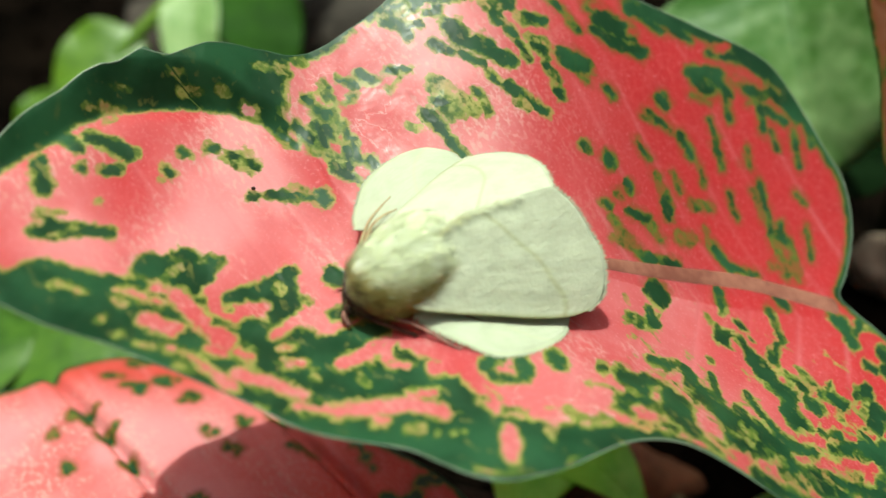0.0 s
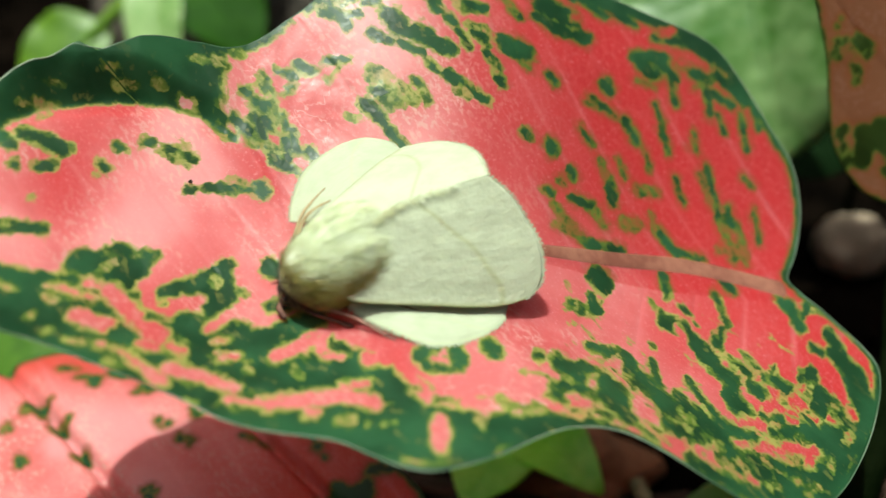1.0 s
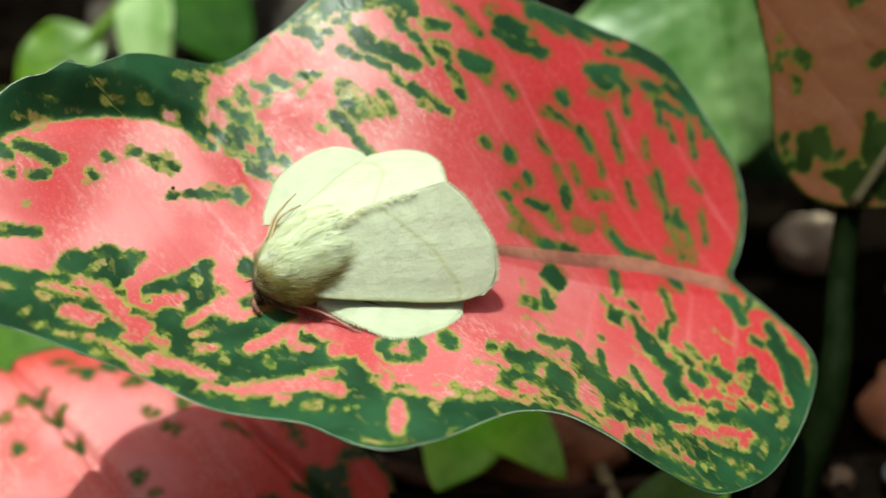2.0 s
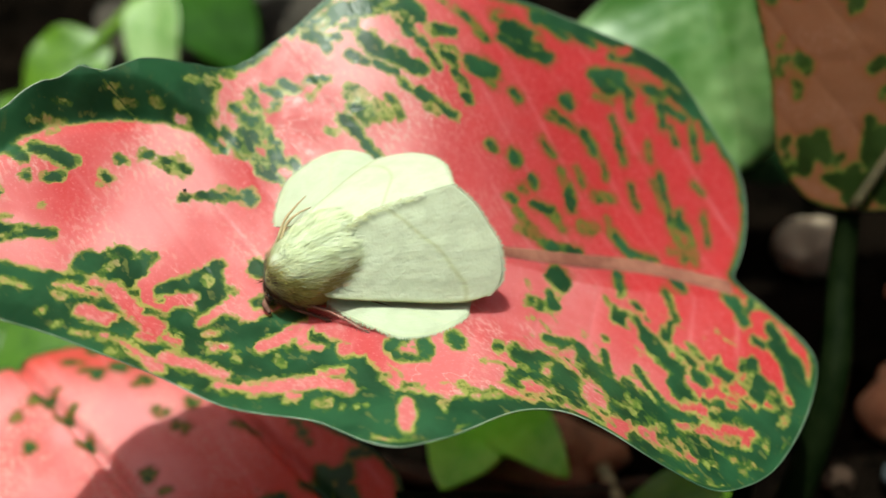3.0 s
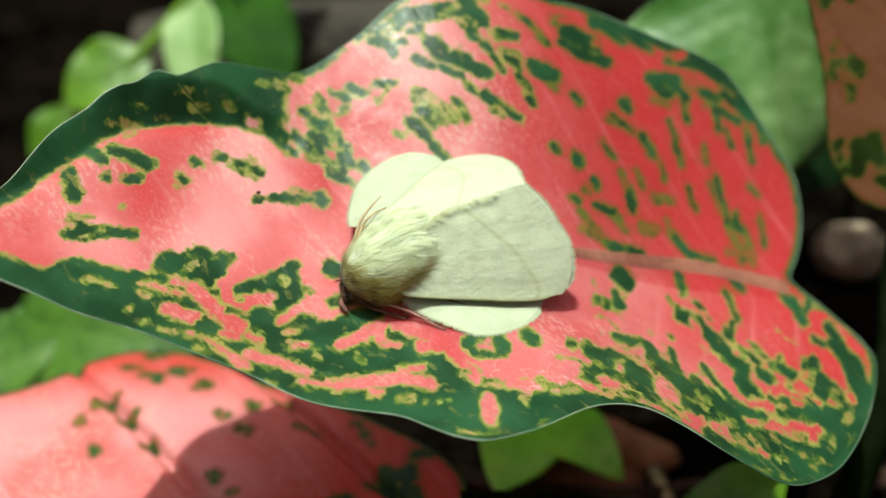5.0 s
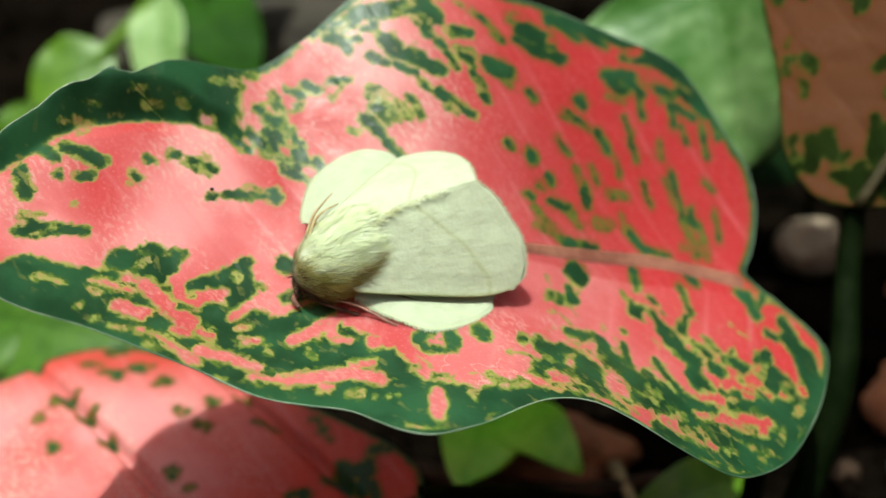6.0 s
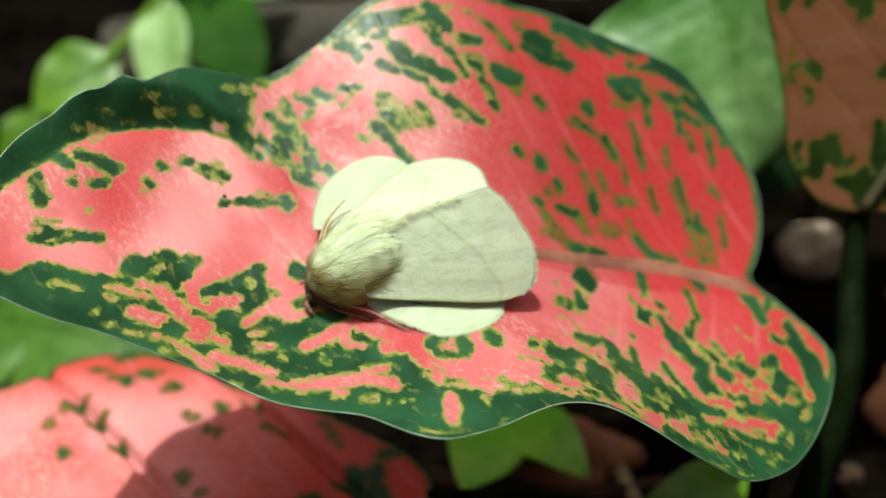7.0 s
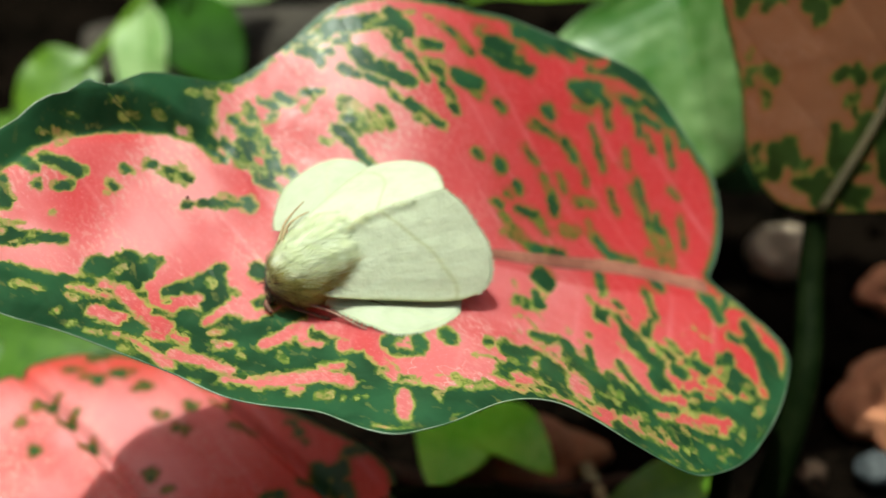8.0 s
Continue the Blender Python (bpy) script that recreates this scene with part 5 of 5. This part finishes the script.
# ---- other leaves of the same plant ----
def leaf_on(name, mat, centre, outline, height, m, strokes, edge_width, label, stalk, rib, rib_mat=RIB, rings=70, spokes=360, stalk_size=(1.0, 1.4, 1.9), rib_size=(0.25, 0.2, 0.15, 0.1)):
    """A further leaf of the plant, drawn in its own plane (millimetres) and set at the pose m."""
    v, f, x, y, edge = polar_blade(centre, outline, rings, spokes, height, 0.35)
    # every blotch is a cluster of uneven spots
    rng = np.random.default_rng(len(strokes))
    spots = []
    for x0, y0, x1, y1, w in strokes:
        for k in range(9):
            a, d = rng.random(), rng.normal(0, 0.50 * w, 4)
            cx, cy = x0 + a * (x1 - x0) + d[0], y0 + a * (y1 - y0) + d[1]
            spots.append((cx, cy, cx + d[2], cy + d[3], w * rng.uniform(0.15, 0.55)))
    field = blotch_field(x, 0.9 * y, (("green", spots),), edge_width - edge, lambda p, q: 0.9 * q)
    (ax, ay), (bx, by) = rib[0], rib[-1]
    long = math.hypot(bx - ax, by - ay)
    u = ((x - ax) * (bx - ax) + (y - ay) * (by - ay)) / long
    s = np.abs((x - ax) * (by - ay) - (y - ay) * (bx - ax)) / long
    phase = (u - 0.55 * s) / 9.0
    vein = np.exp(-(((phase + 0.5) % 1 - 0.5) / 0.06) ** 2)
    turn, shift = np.array(m.to_3x3()), np.array(m.translation)
    at = lambda p: (np.asarray(p) @ turn.T) * MM + shift
    # low leaf flesh: paler where sunlit, redder where shaded, put into the colour
    me = mesh_of(name, at(v), f, mat, (("field", np.tile(field, 2)), ("vein", np.tile(vein, 2)), ("pale", np.tile(0.12 + 0.80 * np.clip((-14 - x) / 22, 0, 1) * np.clip((134 - y) / 12, 0, 1), 2))))
    blade = link_mesh(name, me, plant, label)
    r = evenly(rib, 30)
    line = np.column_stack([r, height(r[:, 0], r[:, 1]) + 0.1])
    rod("midrib", at(line) / MM, rib_size, rib_mat, blade, "raised midrib", 8, 40, 0.5)
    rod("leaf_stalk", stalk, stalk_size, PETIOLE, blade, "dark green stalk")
    return blade


def low_height(x, y):
    near = np.clip(100 - y, 0, 80)
    far = np.clip(y - 120, 0, 40)
    # side veins lie in shallow pleats, and the far margin turns down
    pleat = np.abs(((0.75 * x + 0.66 * y - 32.5) / 21.0) % 1 - 0.5) * 21.0
    return 36.0 + 0.2 * near - 0.003 * near**2 - 0.05 * far - 0.008 * far**2 - 2.0 * np.exp(-((pleat / 0.9) ** 2)) + 0.5 * np.sin((x + y) * 0.18) - 0.0004 * (x + 45) ** 2


leaf_on("leaf", LOW_LEAF, (-42, 104),
        [(-98, 110), (-84, 119.5), (-71, 128), (-63, 132.3), (-57, 137), (-52.3, 140), (-46, 140.5), (-37, 136), (-24, 128), (-10, 119), (0, 112), (4, 105), (0, 96), (-14, 86), (-46, 76), (-80, 80), (-100, 96)],
        low_height, Matrix.Identity(4),
        [(-52.6, 124.7, -52.1, 124.2, 1.5), (-48.7, 120.7, -48.1, 120.0, 0.9), (-52.5, 114.6, -52.1, 114.3, 0.8), (-45.1, 115.7, -44.6, 115.3, 0.8), (-34.3, 120.9, -28.8, 116.7, 0.8), (-46.3, 130.8, -45.4, 130.2, 1.1), (-44.0, 133.2, -42.4, 132.4, 1.2), (-38.6, 129.2, -37.6, 128.4, 0.9), (-52.2, 133.6, -50.8, 133.0, 1.0), (-49.5, 139.0, -45.0, 138.6, 1.3),
         (-29.7, 123.8, -29.1, 122.7, 0.7), (-22.9, 119.2, -18.6, 117.1, 0.6), (-12.9, 119.3, -10.8, 114.7, 0.6), (-7.9, 118.6, -7.0, 117.8, 0.8), (-34.2, 108.4, -30.0, 104.1, 0.7), (-6.2, 107.9, -3.9, 105.8, 2.5), (-2.6, 112.0, -1.9, 111.4, 1.2), (-15.4, 104.1, -13.1, 103.8, 1.0), (-56.9, 120.9, -55.4, 120.2, 0.5), (-25.7, 124.6, -23.8, 123.8, 0.6)],
        0.7, "low red leaf with few green spots, partly in shade", [(3, 104, 35), (20, 107, 30), (44, 114, 14), (55, 117, -3)],
        [(3, 103), (-20, 95), (-58, 88), (-99, 95)])

RIGHT = Matrix(((0.99, 0.05, -0.10), (0.02, 0.37, -0.93), (-0.10, 0.93, 0.37))).to_4x4()
RIGHT.translation = Vector((0.064, 0.151, 0.0785))
leaf_on("leaf", DULL_LEAF, (20, 18),
        [(-12, 35), (-8.7, 14), (-3.7, -2.8), (-2.5, -9.5), (-0.4, -17), (5.4, -22.7), (16, -23), (34, -21), (50, -9), (56, 20), (46, 58), (20, 84), (-4, 62)],
        lambda x, y: 1.2 * np.sin(x * 0.12) - 0.006 * (x - 18) ** 2 + 0.02 * y - 0.005 * np.clip(y - 12, 0, 90) ** 2, RIGHT,
        [(-5, 11, -3, 12, 2.2), (-2, 11.5, 0, 10, 1.3), (7, 12, 8, 8, 2.5), (0, 0, 2, -2, 1.3), (1, -4, 1, -6, 0.9), (4, -12, 8, -16, 2.6), (12, -12, 14, -18, 2.6), (10, -18, 20, -22, 3.0), (-2, 2, -2, -4, 0.8), (14, -4, 15, -7, 1.0), (2, -8, 26, -8, 3.5), (18, -14, 44, -12, 6.0), (10, 0, 30, -1, 2.6), (34, 2, 46, 0, 4.0), (0, -15, 16, -19, 2.6), (16, -17, 40, -17, 3.4), (30, -6, 48, -4, 3.0), (-6, 30, 0, 24, 1.6), (12, 34, 20, 28, 1.8)],
        0.4, "dull red leaf hanging in shade, green blotched", [(74.6, 146.0, 57), (73, 138, 46), (70, 124, 36), (64, 114, 18), (60, 112, -3)], [(11, -23), (20, -4), (30, 24), (38, 56)], DULL_RIB, 70, 360, (1.8, 2.6, 3.4), (1.2, 1.0, 0.8, 0.5))


# ---- green weeds behind ----
def simple_leaf(name, base, tip, width, face, mat, parent, label="", fold=0.16, droop=0.12, blunt=0.8, seed=0):
    """A pointed leaf between base and tip (millimetres): folded along its rib, drooping, with a wavy margin."""
    b, t, up = np.array(base, float), np.array(tip, float), np.array(face, float)
    d = t - b
    long = np.linalg.norm(d)
    d /= long
    side = np.cross(d, up)
    side /= np.linalg.norm(side)
    up = np.cross(side, d)
    s, r = np.linspace(0, 1, 41)[:, None], np.linspace(-1, 1, 25)[None, :]
    w = width / 2 * np.sin(np.pi * np.clip(s, 0.004, 0.996) ** blunt) ** 0.75
    wave = 0.03 * width * np.sin(s * 14 + seed + 2 * np.sign(r)) * np.abs(r) ** 2
    vein = 0.0025 * width * np.abs(np.sin((s * 8 - np.abs(r) * 1.6) * np.pi))
    h = fold * np.abs(r) * w + droop * long * (np.sin(np.pi * s * 0.9) - 0.3) * 0.6 + wave - vein
    g = b + (s * long)[..., None] * d + (r * w)[..., None] * side + h[..., None] * up
    v, f = thick_grid(g, 0.25)
    ob = link_mesh(name, mesh_of(name, v * MM, f, mat), parent, label)
    mid = g[:, 12] + up * 0.1
    rod("midrib", mid, (0.45, 0.3, 0.1), mat, ob, "", 6, 24, 0.6)
    return ob


weed = thing("garden_weed", (-0.058, 0.262, 0.0), "bright green leafy weed on dark soil", "weed")
rod("stem", [(-58, 262, -3), (-62, 258, 10), (-52, 258, 30), (-46, 262, 48)], (1.3, 1.1, 0.7), PALE_LEAF, weed, "pale green stem")
rod("stem", [(-62, 258, 10), (-78, 247, 20), (-66, 256, 32), (-50, 266, 47)], (0.8, 1.5, 1.6, 1.4), GREEN_LEAF, weed, "pale green stem")

broad = thing("broadleaf_weed", (0.062, 0.262, 0.0), "pale glossy green broad leaf standing behind", "weed")
rod("stem", [(62, 262, -3), (62, 258, 30), (62, 217, 62)], (1.6, 1.3, 1.0), PALE_LEAF, broad, "green stem")

small = thing("seedling", (0.016, 0.146, 0.0), "small bright green seedling on dark soil", "seedling")
rod("stem", [(16, 146, -2), (16, 147, 4), (17, 147, 8)], (0.7, 0.5), PALE_LEAF, small, "pale green stem")
dim = thing("garden_weed", (-0.088, 0.176, 0.0), "leafy weed near the soil, green dimmed as in shade", "weed")
rod("stem", [(-88, 176, -3), (-86, 174, 12)], (1.0, 0.7), PALE_LEAF, dim, "green stem")
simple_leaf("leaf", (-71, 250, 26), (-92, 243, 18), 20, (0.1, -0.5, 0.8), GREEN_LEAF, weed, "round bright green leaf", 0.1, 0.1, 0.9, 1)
simple_leaf("leaf", (-61, 260, 38), (-56, 235, 18), 15, (-0.3, -0.4, 0.8), SUN_PALE_LEAF, weed, "leaf coloured pale as if sunlit", 0.15, 0.15, 0.8, 2)
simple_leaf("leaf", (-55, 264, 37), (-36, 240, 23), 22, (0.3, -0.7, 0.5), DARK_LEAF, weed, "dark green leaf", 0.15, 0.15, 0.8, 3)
simple_leaf("leaf", (-50, 270, 40), (-30, 282, 28), 14, (0.0, -0.5, 0.8), SUN_PALE_LEAF, weed, "leaf coloured pale as if sunlit", 0.1, 0.1, 0.8, 4)
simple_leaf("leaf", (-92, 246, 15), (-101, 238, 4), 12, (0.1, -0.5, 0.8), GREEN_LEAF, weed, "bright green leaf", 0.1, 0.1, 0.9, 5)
simple_leaf("leaf", (62, 217, 62), (69, 189, 30), 60, (-0.42, -0.30, 0.85), PALE_LEAF, broad, "broad pale glossy leaf", 0.42, 0.08, 0.75, 6)
simple_leaf("leaf", (62, 218, 59), (20, 282, 24), 16, (0.0, -0.4, 0.9), GREEN_LEAF, broad, "green leaf", 0.12, 0.1, 0.8, 7)
simple_leaf("leaf", (17, 147, 8), (30, 124, 15), 12, (0.0, -0.4, 0.9), BRIGHTENED_LEAF, small, "bright green leaf", 0.12, 0.2, 0.8, 8)
simple_leaf("leaf", (17, 147, 8), (9, 124, 12), 16, (0.0, -0.4, 0.9), BRIGHTENED_LEAF, small, "bright green leaf", 0.12, 0.2, 0.8, 9)
simple_leaf("leaf", (-86, 174, 12), (-47, 154, 17), 38, (0.0, -0.4, 0.9), DIMMED_LEAF, dim, "dim green leaf", 0.12, 0.1, 0.8, 10)
simple_leaf("leaf", (-86, 174, 12), (-84, 146, 10), 20, (0.0, -0.4, 0.9), DIMMED_LEAF, dim, "dim green leaf", 0.12, 0.1, 0.8, 11)
sprout = thing("seedling", (0.064, 0.134, 0.0), "small green seedling on dark soil", "seedling")
rod("stem", [(64, 134, -2), (63, 133, 5)], (0.7, 0.5), PALE_LEAF, sprout, "pale green stem")
simple_leaf("leaf", (63, 133, 5), (38, 121, 8), 10, (0.0, -0.4, 0.9), GREEN_LEAF, sprout, "green leaf", 0.12, 0.1, 0.8, 12)


shade_leaf = thing("shaded_weed", (0.092, 0.213, 0.0), "weed beside a pebble, deep shade put into its green", "weed")
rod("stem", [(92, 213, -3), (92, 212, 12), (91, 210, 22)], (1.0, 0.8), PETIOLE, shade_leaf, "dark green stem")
simple_leaf("leaf", (91, 210, 22), (66, 205, 20), 15, (0.1, -0.75, 0.6), SHADE_GREEN, shade_leaf, "dark green leaf", 0.15, 0.1, 0.8, 21)


def log(name, points, radii, mat, label, category, seed):
    """A round piece of wood with a furrowed surface."""
    v, f = tube(points, radii, 28, 60, 0.85)
    mid = evenly(points, 60)
    for i in range(60):
        for k in range(28):
            d = v[i * 28 + k] - mid[i]
            v[i * 28 + k] += d * (0.10 * noise.noise(Vector((i * 0.12, k * 0.9, seed))) + 0.05 * noise.noise(Vector((i * 0.5, k * 1.7, seed))))
    ob = link_mesh(name, mesh_of(name, v * MM, f, mat))
    return tagged(ob, label, category)


log("fallen_log", [(-82, 280, 9), (-62, 282, 10), (-30, 284, 10), (0, 290, 9)], (11, 13, 13, 10), BARK, "weathered grey brown log lying on dark soil", "log", 3)
log("twig", [(-4, 138, 3), (14, 132, 3.5), (30, 130, 3), (46, 133, 2.5)], (1.6, 2.2, 2.0, 1.2), UMBER, "dark brown twig lying on soil", "twig", 5)
log("dry_stalk", [(33, 147, 2), (36, 139, 4), (39, 131, 3), (41, 124, 2)], (1.3, 1.5, 1.2, 0.8), STRAW, "dry olive beige plant stalk on soil", "stalk", 7)


# ---- soil, stones and the added walls that cut the sky light ----
def ground():
    """One sheet of soil: crumbly near the plant, plain towards the horizon."""
    near = np.arange(-0.30, 0.6001, 0.005)
    far = np.array([-60.0, -15, -4, -1.2, -0.6])
    xs = np.concatenate([far, near - 0.15, -far[::-1]])
    ys = np.concatenate([far, near, -far[::-1]])
    x, y = np.meshgrid(xs, ys, indexing="ij")
    z = np.zeros_like(x)
    for i in range(x.shape[0]):
        for k in range(x.shape[1]):
            if abs(x[i, k]) < 0.6 and abs(y[i, k]) < 0.8:
                p = Vector((x[i, k], y[i, k], 0))
                z[i, k] = 0.006 * noise.noise(p * 14) + 0.0035 * noise.noise(p * 60) + 0.002 * noise.noise(p * 140)
    n, m = x.shape
    faces = [(i * m + k, (i + 1) * m + k, (i + 1) * m + k + 1, i * m + k + 1) for i in range(n - 1) for k in range(m - 1)]
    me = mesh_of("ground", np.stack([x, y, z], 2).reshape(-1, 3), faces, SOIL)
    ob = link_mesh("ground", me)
    tagged(ob, "garden soil with small crumbs, darkened as in shade", "soil", kind="structure")


ground()


def stone(name, at, size, mat, label, category, seed, facets=0.0):
    """An uneven stone, pressed a little into the soil."""
    bm = bmesh.new()
    bmesh.ops.create_icosphere(bm, subdivisions=4, radius=1.0)
    off = Vector((seed * 3.1, seed * 1.7, 0))
    for q in bm.verts:
        d = q.co.normalized()
        k = 1 + 0.22 * noise.noise(d * 1.4 + off) + 0.08 * noise.noise(d * 4 + off)
        if facets:
            k /= 1 + facets * (max(abs(d.x), abs(d.y), abs(d.z)) - 0.8)
        q.co = Vector((d.x * size[0], d.y * size[1], d.z * size[2])) * k * MM + Vector(at) * MM
    ob = part(name, bm, mat, None, label, Vector(at) * MM)
    return tagged(ob, label, category)


stone("pebble", (87.5, 194, 5), (7.5, 7, 7), STONE, "rounded pinkish beige pebble lying on dark soil", "stone", 1)
stone("terracotta_shard", (97.5, 147, 6), (9.5, 10, 9), BRICK, "broken orange terracotta shard lying on dark soil", "shard", 2, -0.8)
stone("terracotta_shard", (27, 139, 3), (13, 8, 5), CLAY, "flat brown terracotta shard half buried in soil", "shard", 3, -0.8)
stone("pebble", (91, 133, 3), (4, 3.5, 3), SLATE, "small bluish grey pebble on dark soil", "stone", 4)
stone("pebble", (50, 150, 1.5), (2.6, 2.4, 2), SLATE, "small bluish grey pebble on dark soil", "stone", 5)
stone("pebble", (79, 133, 2.4), (3, 2.6, 2.4), UMBER, "small dark brown pebble on dark soil", "stone", 6)


stone("terracotta_shard", (110, 182, 3), (8, 6, 5), BRICK, "dull orange terracotta shard lying on dark soil", "shard", 8, -0.8)


stone("dirt_crumb", (-22.1, 116.1, 81.9), (0.24, 0.2, 0.2), UMBER, "tiny dark crumb of dirt lying on the red leaf", "crumb", 7)


def crumbs():
    rng = np.random.default_rng(4)
    bm = bmesh.new()
    bmesh.ops.create_icosphere(bm, subdivisions=1, radius=1.0)
    base = np.array([q.co for q in bm.verts])
    tri = [[q.index for q in f.verts] for f in bm.faces]
    bm.free()
    v, f = [], []
    for _ in range(1500):
        p = Vector((rng.uniform(-0.16, 0.2), rng.uniform(0.09, 0.42), 0))
        z = 0.006 * noise.noise(p * 14) + 0.0035 * noise.noise(p * 60)
        s = 0.0008 + 0.0022 * rng.random() ** 3
        k = sum(len(q) for q in v)
        v.append(base * s * rng.uniform(0.6, 1.3, (1, 3)) * rng.uniform(0.85, 1.15, (len(base), 1)) + np.array((p.x, p.y, z + s * 0.3)))
        f += [tuple(i + k for i in t) for t in tri]
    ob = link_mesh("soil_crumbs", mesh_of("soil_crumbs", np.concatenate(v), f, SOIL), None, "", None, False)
    tagged(ob, "loose dark crumbs of garden soil", "soil", kind="stuff")


crumbs()


def added_wall(name, ax, ay, bx, by):
    """An unseen wall, added to dim reflections and low sky light, with thickness and a rounded, uneven top."""
    n = 40
    d = np.array((bx - ax, by - ay))
    side = np.array((-d[1], d[0])) / np.linalg.norm(d) * 0.05
    prof = [(-1, -0.05), (-1, 0.75), (-0.6, 0.80), (0.6, 0.80), (1, 0.75), (1, -0.05)]
    v = []
    for i in range(n):
        c = np.array((ax, ay)) + d * i / (n - 1)
        for s, h in prof:
            v.append((*(c + side * s), h + (0.01 * noise.noise(Vector((*(c * 6), s))) if h > 0 else 0)))
    k = len(prof)
    f = [(i * k + j, (i + 1) * k + j, (i + 1) * k + (j + 1) % k, i * k + (j + 1) % k) for i in range(n - 1) for j in range(k)]
    f += [tuple(range(k))[::-1], tuple((n - 1) * k + j for j in range(k))]
    tagged(link_mesh(name, mesh_of(name, v, f, WALL), None, "", None, False), "dark unseen wall added to cut sky light", "wall", kind="structure")


added_wall("wall_east", 0.90, -0.80, 0.90, 1.05)
added_wall("wall_west", -0.90, -0.80, -0.90, 1.05)
added_wall("wall_north", -0.84, 1.06, 0.84, 1.06)
added_wall("wall_south", -0.84, -0.81, 0.84, -0.81)
